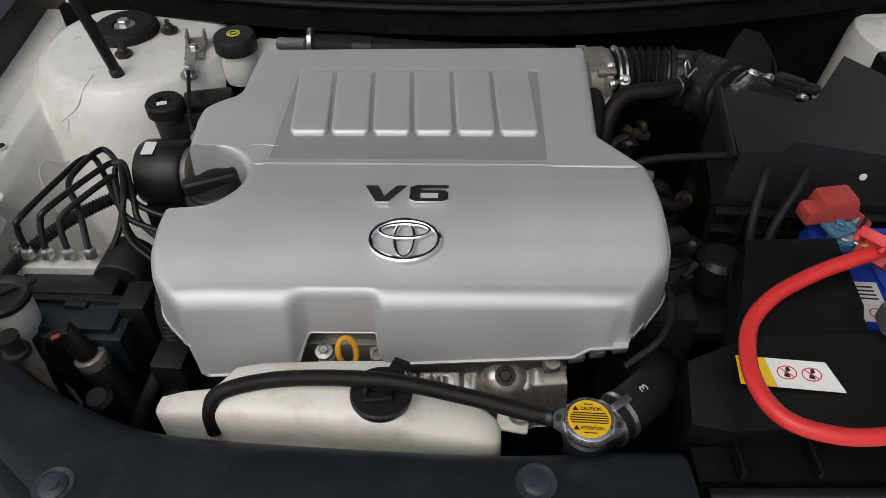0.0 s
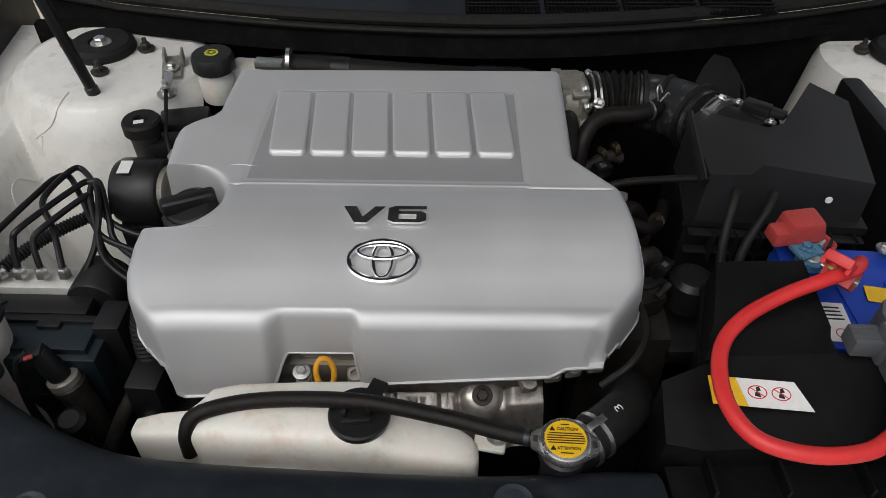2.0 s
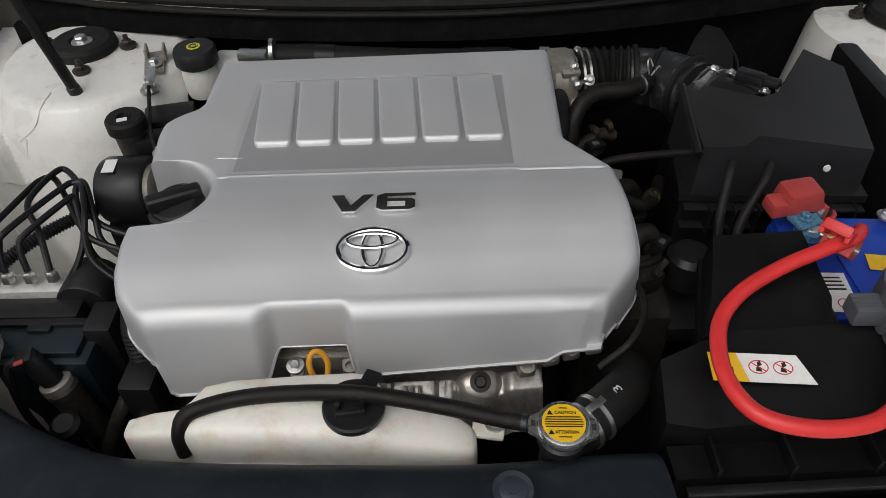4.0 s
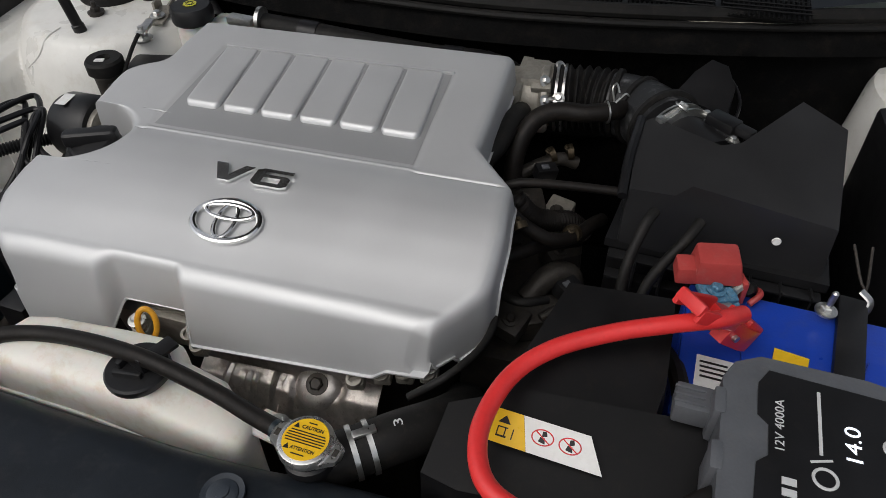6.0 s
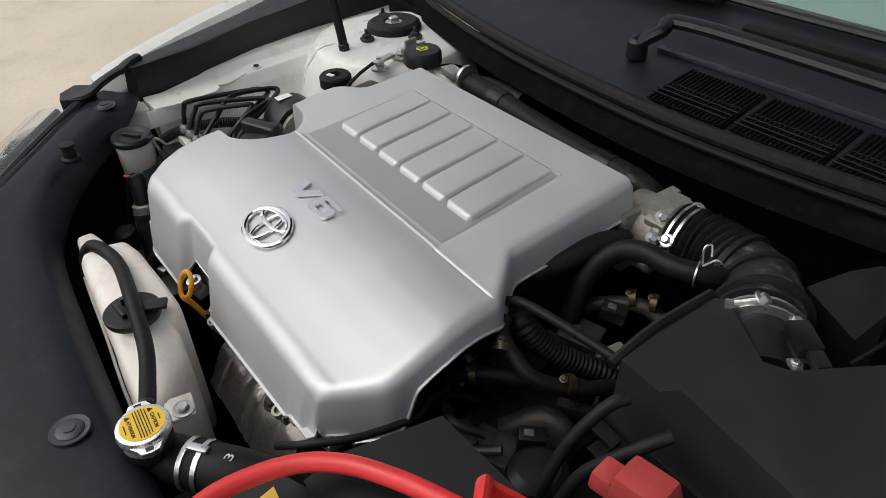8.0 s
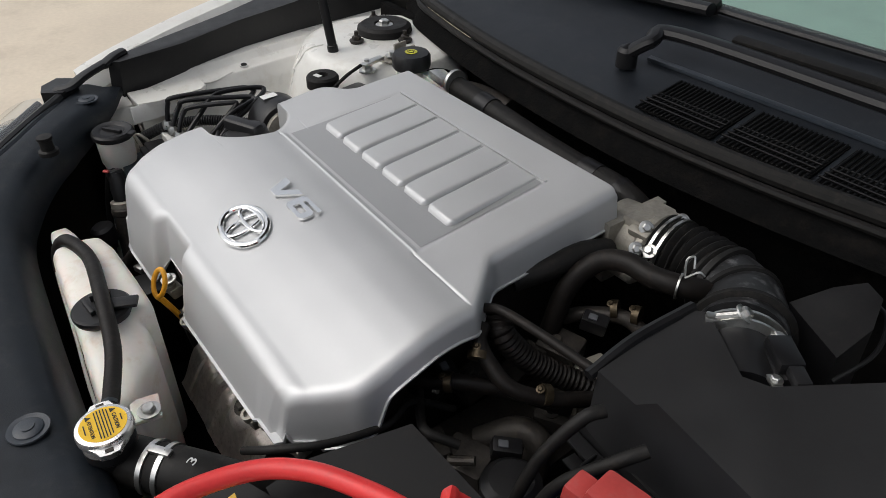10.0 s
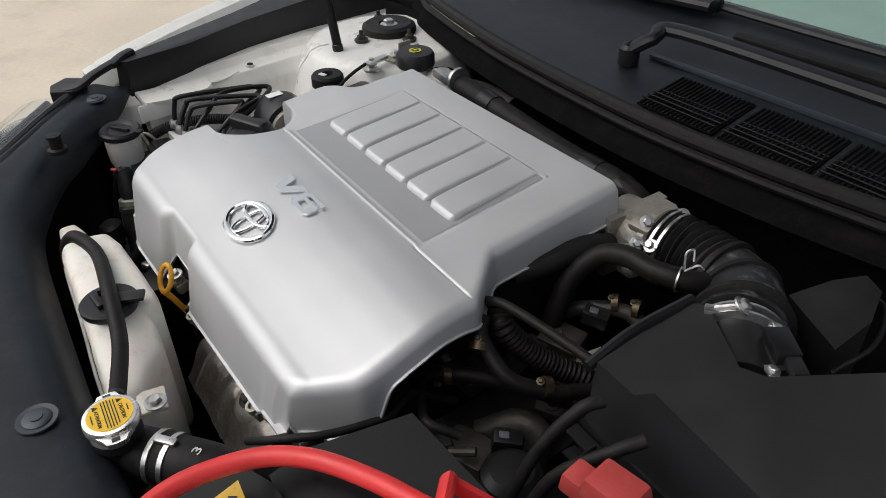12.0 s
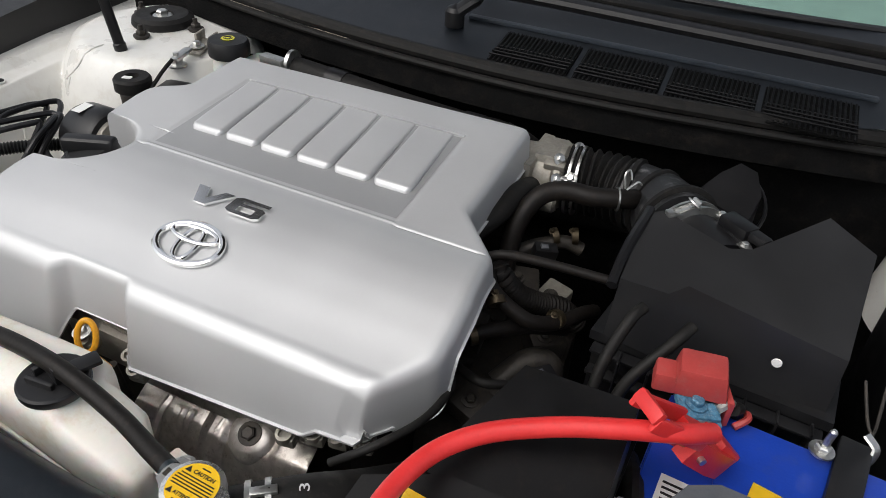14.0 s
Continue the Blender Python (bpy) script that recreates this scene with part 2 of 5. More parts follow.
def tube(pts, r, seg=10, res=6, ribs=None, squash=1.0):
    """Hose along smoothed points; r a number or (start, end); ribs: (pitch, depth) for a corrugated hose."""
    line = smooth_line(pts, res)
    if ribs:
        total = sum((q - p).length for p, q in zip(line, line[1:]))
        n = max(8, int(total / ribs[0] * 6))
        fine, acc, want = [line[0]], 0.0, total / n
        for p, q in zip(line, line[1:]):
            d = (q - p).length
            while acc + d >= want and d > 0:
                k = (want - acc) / d
                p = p.lerp(q, k)
                fine.append(p.copy())
                d, acc = (q - p).length, 0.0
            acc += d
        line = fine
    rings, up, run = [], None, 0.0
    for i, p in enumerate(line):
        d = (line[min(i + 1, len(line) - 1)] - line[max(i - 1, 0)]).normalized()
        if up is None:
            up = frame_of(d)[2]
        up = (up - d * up.dot(d)).normalized()
        side = d.cross(up)
        k = i / (len(line) - 1)
        rad = r[0] + (r[1] - r[0]) * k if isinstance(r, tuple) else r
        if i:
            run += (p - line[i - 1]).length
        if ribs:
            rad += ribs[1] * (0.5 + 0.5 * math.cos(2 * math.pi * run / ribs[0])) - ribs[1] * 0.5
        rings.append([p + (side * math.cos(2 * math.pi * j / seg) + up * squash * math.sin(2 * math.pi * j / seg)) * rad for j in range(seg)])
    return loft(rings)


def bolt_head(at, axis=(0, 0, 1), r=0.006, h=0.005):
    washer = lathe([(0.0, 0), (r * 1.7, 0), (r * 1.7, h * 0.3), (r * 1.2, h * 0.4)], at, axis, 18)
    head = lathe([(r, h * 0.35), (r * 1.05, h * 0.5), (r * 1.05, h), (r * 0.8, h * 1.2)], at, axis, 6)
    return join(washer, head)


def plate(poly, thick, m, bevel=0.0008):
    """Flat sheet: outline in its own plane, moved by the pose m."""
    bm = loft([[(x, y, 0) for x, y in poly], [(x, y, thick) for x, y in poly]])
    if bevel:
        bevelled(bm, bevel, 1)
    bm.transform(m)
    return bm


def text_mesh(words, size, thick, m, width=None, bold=0.0):
    cu = bpy.data.curves.new("lettering", "FONT")
    cu.body, cu.size, cu.extrude, cu.offset = words, size, thick / 2, bold
    cu.align_x, cu.align_y, cu.resolution_u = "CENTER", "CENTER", 4
    ob = bpy.data.objects.new("lettering", cu)
    me = ob.to_mesh()
    bm = bmesh.new()
    bm.from_mesh(me)
    ob.to_mesh_clear()
    bpy.data.objects.remove(ob)
    bpy.data.curves.remove(cu)
    if bm.verts:
        xs = [v.co.x for v in bm.verts]
        k = width / (max(xs) - min(xs)) if width else 1
        mid = (max(xs) + min(xs)) / 2
        for v in bm.verts:
            v.co.x = (v.co.x - mid) * k
    bm.transform(m)
    return bm


def lerp_table(table, x):
    xs = [a for a, _ in table]
    return float(np.interp(x, xs, [b for _, b in table]))


def rounded(table, sigma):
    """A table of (x, value) as a smoothed function."""
    xs = np.arange(table[0][0] - 0.05, table[-1][0] + 0.05, 0.001)
    vs = np.interp(xs, [a for a, _ in table], [b for _, b in table])
    k = np.exp(-0.5 * (np.arange(-40, 41) * 0.001 / sigma) ** 2)
    vs = np.convolve(np.pad(vs, 40, mode="edge"), k / k.sum(), mode="valid")
    return lambda x: float(np.interp(x, xs, vs))


def sstep(a, b, x):
    t = min(1, max(0, (x - a) / (b - a)))
    return t * t * (3 - 2 * t)


# ---- setting: floor and car body ----
bm = bmesh.new()
bmesh.ops.create_grid(bm, x_segments=24, y_segments=24, size=60)
tagged(part("floor", bm, concrete), "dusty tan concrete workshop floor", "floor", kind="structure")

car = thing("car", "white car with its bonnet open over the engine bay", "car", (0.12, 0.9, 0.0))


def apron_height(x, y):
    """Inner wing: a ledge along the fender, a wall falling into the bay and the suspension tower."""
    ledge = 0.845 + 0.02 * sstep(0.55, 1.0, y)
    z = lerp_table([(-0.80, ledge + 0.015), (-0.685, ledge + 0.012), (-0.672, ledge), (-0.645, ledge - 0.006), (-0.63, ledge - 0.03), (-0.60, ledge - 0.12), (-0.56, 0.68), (-0.50, 0.60), (-0.3, 0.50)], x)
    dx, dy = (x + 0.515) / 1.0, (y - 1.055) / 1.0
    r = math.hypot(dx, dy)
    tower = lerp_table([(0.0, 0.907), (0.135, 0.903), (0.15, 0.897), (0.165, 0.87), (0.20, 0.76), (0.30, 0.55), (0.6, 0.4)], r)
    swell = 0.010 * math.exp(-(((x + 0.60) / 0.03) ** 2 + ((y - 0.80) / 0.05) ** 2))
    k = 0.02
    h = max(k - abs(z - tower), 0) / k
    return max(z, tower) + h * h * k * 0.25 + swell


def apron(mirror, start=0.44):
    nx, ny = 260, 170
    rows = []
    for j in range(ny + 1):
        y = start + (1.22 - start) * j / ny
        row = []
        for i in range(nx + 1):
            outer = -0.80 + 0.12 * (1 - sstep(0.44, 0.66, y))
            x = outer + ((-0.36 if y > 0.606 else -0.628) - outer) * i / nx
            row.append(((0.31 - x) if mirror else x, y, apron_height(x, y)))
        rows.append(row)
    return loft(rows, cap=False, closed=False)


part("inner_wing", apron(False), white_paint, car, "white painted inner wing with suspension tower")
part("strut_tower", lathe([(0.150, -0.16), (0.141, -0.09), (0.134, -0.03), (0.128, -0.010), (0.116, -0.004), (0.0, 0.0)], (0.825, 1.100, 0.883), (0, 0, 1), 48), white_paint, car, "white painted suspension tower")
part("splash_panel", box((0.70, 0.772, 0.705), (0.035, 0.495, 0.37), (0, 0, 0), 0.01), black_plastic, car, "black plastic splash panel")

# Fenders: a rolled top edge falling outwards
for side in (False, True):
    edge = smooth_line([(-0.728, 0.540, 0.892), (-0.742, 0.572, 0.899), (-0.772, 0.640, 0.908), (-0.838, 0.80, 0.922), (-0.905, 1.00, 0.934), (-0.965, 1.30, 0.948)], 8)
    rows = []
    for p in edge:
        prof = [(0.06, -0.03), (0.035, -0.004), (0.018, -0.001), (0.006, 0.003), (0.0, 0.002), (-0.010, -0.008), (-0.020, -0.05), (-0.026, -0.14), (-0.030, -0.40), (-0.026, -0.7)]
        rows.append([((0.31 - (p.x + a)) if side else p.x + a, p.y - (0.3 * a if a < 0 else 0), p.z + b) for a, b in prof])
    part("fender", loft(rows, cap=False, closed=False), white_paint, car)

# Black trim along the wing top
trim = [(-0.688, 0.585), (-0.672, 0.600), (-0.682, 0.72), (-0.705, 0.85), (-0.718, 1.0), (-0.74, 1.30), (-0.87, 1.30), (-0.822, 1.0), (-0.780, 0.85), (-0.734, 0.70), (-0.708, 0.605)]
part("wing_trim", prism([(x, y, 0.910 + 0.03 * sstep(0.6, 1.1, y)) for x, y in trim], 0.838, 0.915, 0.009, 0.008), black_plastic, car, "black plastic wing trim")
part("wing_trim", prism([(0.31 - x, y) for x, y in trim][::-1], 0.845, 0.915, 0.006, 0.008), black_plastic, car, "black plastic wing trim")

# Hooked end clips of the wing trim, leading to the headlamp
for clip_line in ([(-0.712, 0.628, 0.914), (-0.700, 0.606, 0.912), (-0.684, 0.582, 0.906)], [(-0.690, 0.588, 0.908), (-0.668, 0.545, 0.902), (-0.653, 0.515, 0.894), (-0.662, 0.492, 0.890)]):
    part("trim_clip", tube(clip_line, 0.011, 8, 4, squash=0.6), black_gloss, car)
part("lamp_corner_seal", prism([(-0.640, 0.500), (-0.660, 0.470), (-0.690, 0.478), (-0.712, 0.508), (-0.690, 0.535), (-0.662, 0.530)], 0.872, 0.893, 0.006), black_gloss, car)

# Bay floor, firewall and front wall; near-black sheets carry the bay's shade
part("bay_floor", box((0.12, 0.75, 0.42), (1.5, 1.0, 0.02), bevel=0.002), deep_shade, car)
part("firewall", box((0.12, 1.17, 0.66), (1.6, 0.02, 0.50), bevel=0.002), insulation, car)
part("front_crossmember", box((0.12, 0.27, 0.60), (1.3, 0.02, 0.44), bevel=0.002), deep_shade, car)
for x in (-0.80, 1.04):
    part("wheelhouse_wall", box((x, 0.9, 0.62), (0.02, 0.8, 0.42), bevel=0.002), deep_shade, car)
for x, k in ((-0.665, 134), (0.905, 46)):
    part("corner_panel", box((x, 0.415, 0.60), (0.42, 0.012, 0.42), (0, 0, k), 0.002), deep_shade, car)
part("bumper", prism([(-0.62, 0.33), (-0.45, 0.18), (-0.15, 0.10), (0.12, 0.085), (0.39, 0.10), (0.69, 0.18), (0.86, 0.33), (0.70, 0.262), (0.12, 0.255), (-0.46, 0.262)], 0.35, 0.80, 0.01), white_paint, car)

# Opened bonnet above the bay
hood_rows = []
for j in range(13):
    k = j / 12
    y, z = 1.30 - 0.72 * k, 1.27 + 0.90 * k + 0.05 * math.sin(math.pi * k)
    hood_rows.append([(0.12 + 0.80 * (i / 8 * 2 - 1) * (1 - 0.06 * k), y - 0.02 * (1 - (i / 4 - 1) ** 2), z + 0.02 * (1 - (i / 4 - 1) ** 2)) for i in range(9)])
hood_bm = loft(hood_rows, cap=False, closed=False)
bmesh.ops.solidify(hood_bm, geom=hood_bm.faces[:], thickness=0.02)
for x in (-0.70, 0.98):
    part("bonnet_hinge", tube([(x, 1.30, 0.93), (x, 1.34, 1.10), (x + (0.05 if x < 0 else -0.1), 1.29, 1.29)], 0.012, 8), black_plastic, car)
part("bonnet", hood_bm, black_plastic, car, "opened bonnet with dark underside")

# ---- cowl, seal, wipers, windscreen ----
SEAL = [(-0.70, 1.27, 0.935), (-0.58, 1.20, 0.95), (-0.48, 1.155, 0.957), (-0.21, 1.095, 0.96), (0.07, 1.07, 0.96), (0.25, 1.075, 0.96), (0.41, 1.10, 0.957), (0.61, 1.15, 0.95), (0.80, 1.22, 0.94), (0.95, 1.30, 0.925)]
part("bonnet_seal", join(tube(SEAL, 0.011, 10, 8), tube([(x, y - 0.010, z - 0.014) for x, y, z in SEAL], 0.006, 8, 8)), rubber, car, "black rubber bonnet seal along the cowl")


def cowl_z(y):
    return lerp_table([(1.0, 0.945), (1.10, 0.952), (1.16, 0.965), (1.24, 0.978), (1.32, 1.0), (1.42, 1.03)], y)


seal_line = smooth_line(SEAL, 8)
rows = []
for p in seal_line:
    rows.append([(p.x, p.y + (1.40 - p.y) * k / 10, cowl_z(p.y + (1.40 - p.y) * k / 10)) for k in range(11)])
part("cowl_panel", loft(rows, cap=False, closed=False), cowl_plastic, car, "black plastic cowl panel below the windscreen")
rows = [[(p.x, p.y - 0.002, p.z - 0.02), (p.x, p.y - 0.03, p.z - 0.05), (p.x, p.y + 0.05, p.z - 0.09), (p.x, p.y + 0.06, 0.70)] for p in seal_line]
part("cowl_front", loft(rows, cap=False, closed=False), insulation, car, "dusty insulated cowl front")

# ---- engine cover ----
cover = thing("engine_cover", "silver plastic engine cover with raised ribs over the engine", "engine cover", (-0.05, 0.70, 0.80))
LEFT = [(0.40, -0.265), (0.465, -0.275), (0.49, -0.298), (0.512, -0.320), (0.53, -0.336), (0.56, -0.345), (0.60, -0.346), (0.622, -0.344), (0.745, -0.345), (0.80, -0.346), (0.822, -0.343), (0.838, -0.325), (0.846, -0.305), (0.862, -0.293), (0.90, -0.289), (0.954, -0.281)]
RIGHT = [(0.40, 0.184), (0.470, 0.188), (0.486, 0.194), (0.540, 0.241), (0.548, 0.245), (0.56, 0.247), (0.59, 0.248), (0.63, 0.248), (0.66, 0.246), (0.70, 0.243), (0.712, 0.242), (0.768, 0.192), (0.775, 0.190), (0.954, 0.196)]


left_edge, right_edge = rounded(LEFT, 0.004), rounded(RIGHT, 0.003)
crown = rounded([(0.50, 0.892), (0.53, 0.8995), (0.56, 0.908), (0.60, 0.9155), (0.64, 0.919), (0.68, 0.9175), (0.71, 0.912), (0.75, 0.9155), (0.954, 0.938)], 0.008)
right_drop = rounded([(0.48, 0.050), (0.552, 0.052), (0.560, 0.046), (0.574, 0.013), (0.66, 0.011), (0.70, 0.014), (0.725, 0.020), (0.76, 0.030), (0.954, 0.034)], 0.006)


def cover_left(y):
    x = left_edge(y)
    d = 0.062 ** 2 - (y - 0.684) ** 2
    return max(x, -0.317 + math.sqrt(d)) if d > 0 else x


def cover_skew(x, y):
    return -(0.018 + 0.052 * sstep(0.53, 0.70, y)) * (x + 0.28)


def cover_top(x, y):
    z = crown(y)
    z += 0.034 * (x + 0.28) * sstep(0.50, 0.72, y)
    z -= 0.006 * sstep(-0.26, -0.36, x) * (1 - sstep(0.60, 0.75, y))
    return z


def panel_side(y):
    k = (y - 0.713) / (0.90 - 0.713)
    return -0.238 + 0.018 * k, 0.127 + 0.002 * k


def cover_relief(x, y):
    """Panel sunk behind its front rib, and the seam on both sides of it."""
    a, b = panel_side(y)
    z = 0.0
    inside = sstep(a - 0.003, a + 0.003, x) * (1 - sstep(b - 0.003, b + 0.003, x))
    z -= 0.0014 * inside * sstep(0.7135, 0.7185, y) * (1 - sstep(0.902, 0.908, y))
    z += 0.0012 * math.exp(-((y - 0.7115) / 0.0018) ** 2) * inside
    z -= 0.0016 * math.exp(-((y - 0.7085) / 0.0014) ** 2) * (1 - inside)
    return z


def notch(x):
    return sstep(-0.186, -0.160, x) * (1 - sstep(-0.086, -0.074, x))


FRONT = 0.5135
SIDE = [(0.25, 0.0005), (0.55, 0.0022), (0.85, 0.0065), (1.0, 0.0120)]
ys = [0.954 - (0.954 - FRONT) * j / 150 for j in range(151)]
ys = sorted(set(ys + [0.954 - 0.2385 - 0.001 * k for k in range(-4, 9)] + [0.744, 0.7455, 0.747, 0.6235, 0.622, 0.6205]), reverse=True)
NX = 150
grid = []


def cover_row(y, drop, back, dz):
    xl, xr = cover_left(y), right_edge(y)
    ws = 0.012 + 0.003 * (1 - sstep(0.66, 0.72, y))
    row = []
    in_bite = 0.0 < 0.062 ** 2 - (y - 0.684) ** 2
    dl = 0.065 if in_bite else lerp_table([(0.5, 0.06), (0.62, 0.055), (0.8, 0.045), (0.954, 0.03)], y)
    dr = right_drop(y)
    cells = []
    cells.append((xl - 0.0095, -0.0142 - dl))
    for k in (1.0, 0.5):
        cells.append((xl - 0.003 - 0.004 * k, -0.0135 - dl * k))
    for w, d in SIDE[::-1]:
        cells.append((xl - 0.003 + 0.012 * (1 - w), -d))
    for i in range(NX + 1):
        cells.append((xl + 0.012 + (xr - xl - 0.012 - ws) * i / NX, 0.0))
    for w, d in SIDE:
        cells.append((xr + 0.003 - ws * (1 - w), -d * (0.6 + 0.4 * ws / 0.012)))
    for k in (0.5, 1.0):
        cells.append((xr + 0.003 + 0.003 * k, -0.0135 * (0.6 + 0.4 * ws / 0.012) - dr * k))
    cells.append((xr + 0.0085, -0.0142 * (0.6 + 0.4 * ws / 0.012) - dr))
    return cells


rows = []
for k in (1.0, 0.6, 0.25):
    cells = cover_row(0.954, 0, 0, 0)
    rows.append([(x, 0.954 + 0.004 * k ** 0.5 + cover_skew(x, 0.954), cover_top(x, 0.954) + min(z, -0.034 * k)) for x, z in cells])
for y in ys:
    rows.append([(x, y + cover_skew(x, y), cover_top(x, y) + z + (cover_relief(x, y) if z == 0 else 0)) for x, z in cover_row(y, 0, 0, 0)])
R = 0.023
front = [(R * math.sin(radians(a)), R * (1 - math.cos(radians(a)))) for a in (10, 20, 30, 40, 50, 60, 68, 75)]
for k in (0.1, 0.22, 0.35, 0.5, 0.62, 0.75, 0.88, 1.0):
    front.append((front[7][0] + 0.016 * k, front[7][1] + 0.072 * k))
front.append((front[-1][0] + 0.003, front[-1][1] + 0.0008))
for dy, dz in front:
    cells = cover_row(FRONT - dy, 0, 0, 0)
    row = []
    for x, z in cells:
        n = notch(x)
        low = lerp_table([(-0.36, 0.845), (-0.325, 0.825), (-0.285, 0.780), (-0.18, 0.788), (-0.07, 0.801), (0.140, 0.817), (0.156, 0.832), (0.24, 0.842)], x)
        low = low * (1 - n) + 0.832 * n
        top = cover_top(x, FRONT)
        zz = top - dz * (top - low) / front[-1][1] + (z * max(0, 1 - dz / 0.06))
        if x < cells[7][0] or x > cells[-8][0]:
            zz = min(zz, top - dz)
            zz = max(zz, low)
        yy = FRONT - dy * (1 - 0.62 * n) + 0.004 * (1 if x > -0.08 else 0) * dz / 0.1 
        row.append((x, yy + cover_skew(x, FRONT), zz))
    rows.append(row)
bm = loft(rows, cap=False, closed=False)
bmesh.ops.recalc_face_normals(bm, faces=bm.faces)
bmesh.ops.solidify(bm, geom=bm.faces[:], thickness=0.0025)
part("shell", bm, silver, cover, sharp=40)


def on_cover(x, y, lift=0.0):
    """Pose lying on the cover's top at x and the row y."""
    e = 0.004
    p = Vector((x, y + cover_skew(x, y), cover_top(x, y) + lift))
    px = Vector((x + e, y + cover_skew(x + e, y), cover_top(x + e, y) + lift)) - p
    py = Vector((x, y + e + cover_skew(x, y + e), cover_top(x, y + e) + lift)) - p
    X = px.normalized()
    Z = X.cross(py.normalized())
    Y = Z.cross(X)
    return Matrix((( X.x, Y.x, Z.x, p.x), (X.y, Y.y, Z.y, p.y), (X.z, Y.z, Z.z, p.z), (0, 0, 0, 1)))


# Darker silver sheet paints shade on the sunk panel, then six raised ribs
rows = []
for j in range(31):
    y = 0.7215 + (0.8995 - 0.7215) * j / 30
    a, b = panel_side(y)
    rows.append([(x, y + cover_skew(x, y), cover_top(x, y) - 0.0008) for x in [a + 0.004 + (b - a - 0.008) * i / 40 for i in range(41)]])
part("panel_shade", loft(rows, cap=False, closed=False), silver_shade, cover, "darker silver sheet with the panel's shade in its colour", sharp=50)
for i in range(6):
    x0, x1 = -0.211 + 0.0556 * i, -0.211 + 0.0556 * i + 0.0495
    rib_rows = []
    for j in range(33):
        v = (j / 32) ** 1.6
        y = 0.765 + 0.135 * v
        h = 0.0066 * min(1, math.sqrt(min(1, v / 0.035))) * (1 - 0.72 * sstep(0.1, 1.0, v))
        top = 0.006 * (1 - v)
        rib = []
        for q, k in ((-0.01, 0.0), (0.0, 0.55), (0.02, 0.85), (0.055, 0.97), (0.10, 1.0), (0.32, 1.0), (0.5, 1.0), (0.68, 1.0), (0.90, 1.0), (0.945, 0.97), (0.98, 0.85), (1.0, 0.55), (1.01, 0.0)):
            w = 0.72 + 0.28 * math.sqrt(min(1, v / 0.055))
            x = (x0 + x1) / 2 + (q - 0.5) * (x1 - x0) * w - 0.004 * v
            rib.append((x, y + cover_skew(x, y), cover_top(x, y) - 0.0008 + max(0.0002, h * k)))
        rib_rows.append(rib)
    part("rib", loft(rib_rows, cap=False, closed=False), silver, cover, sharp=50)
bm = join(*[box((0, 0, 0), (0.346, 0.0036, 0.003), bevel=0.0012)])
bm.transform(on_cover(-0.045, 0.9035, 0.0004))
part("panel_rib", bm, silver, cover)

# Lettering and badge
m = on_cover(-0.0755, 0.6405, 0.0015) @ Matrix.Diagonal((0.97, 0.80, 1, 1))
part("letter", plate([(-0.0265, 0.0175), (-0.0105, 0.0175), (-0.0010, -0.0050), (0.0130, 0.0175), (0.0265, 0.0175), (0.0050, -0.0175), (-0.0105, -0.0175)][::-1], 0.003, m, 0.0006), letter_chrome, cover, "chromed letter")
m = on_cover(-0.0235, 0.6420, 0.0015) @ Matrix.Diagonal((0.97, 0.80, 1, 1))
six = [(0.0235, 0.0175), (-0.0150, 0.0175), (-0.0235, 0.0125), (-0.0235, -0.0125), (-0.0165, -0.0175), (0.0170, -0.0175), (0.0235, -0.0130), (0.0235, -0.0052)]
six += [(0.0115, -0.0052), (0.0115, -0.0105), (-0.0105, -0.0105), (-0.0105, 0.0), (0.0115, 0.0), (0.0115, -0.0050)]
six += [(0.0235, -0.0050), (0.0235, 0.0020), (0.0180, 0.0062), (-0.0105, 0.0062), (-0.0105, 0.0110), (0.0235, 0.0110)]
part("letter", plate(six, 0.003, m, 0), letter_chrome, cover, "chromed numeral")


def oval_ring(rx, ry, r, m, n=48):
    bm = loft([[Vector((math.cos(2 * math.pi * i / n) * (rx + r * math.cos(2 * math.pi * k / 10)), math.sin(2 * math.pi * i / n) * (ry + r * math.cos(2 * math.pi * k / 10)), 0.9 * r * math.sin(2 * math.pi * k / 10))) for k in range(10)] for i in range(n + 1)], cap=False)
    bmesh.ops.remove_doubles(bm, verts=bm.verts, dist=1e-6)
    bm.transform(m)
    return bm


m = on_cover(-0.051, 0.5685, 0.003)
badge = part("badge", oval_ring(0.0392, 0.0262, 0.0042, m), chrome, cover, "chromed oval badge")
part("badge_band", oval_ring(0.0112, 0.0228, 0.0030, m), chrome, badge)
part("badge_band", oval_ring(0.0285, 0.0095, 0.0030, m @ pose(0, 0.0115, 0.001)), chrome, badge)
m = on_cover(0.078, 0.940, 0.0012)
for k in range(7):
    part("embossed_mark", box((0, 0, 0), (0.0072, 0.0065, 0.0012), bevel=0.0004, seg=1), silver, cover).matrix_basis = Matrix.Translation(-BASES[cover.name]) @ m @ pose(-0.031 + 0.0102 * k, 0, 0)

# ---- engine under the cover ----
engine = thing("engine", "grimy cast-metal engine under a silver cover", "engine", (-0.05, 0.70, 0.43))
part("block", prism([(-0.28, 0.53), (0.16, 0.53), (0.20, 0.60), (0.16, 0.90), (-0.25, 0.92), (-0.29, 0.80)], 0.43, 0.84, 0.015, 0.01), dark_metal, engine)
part("cover_mount", lathe([(0.012, 0), (0.008, 0.0882)], (0.05, 0.62, 0.836)), rubber, engine)
part("cover_mount", lathe([(0.007, 0), (0.007, 0.0806)], (-0.10, 0.60, 0.836)), rubber, engine)
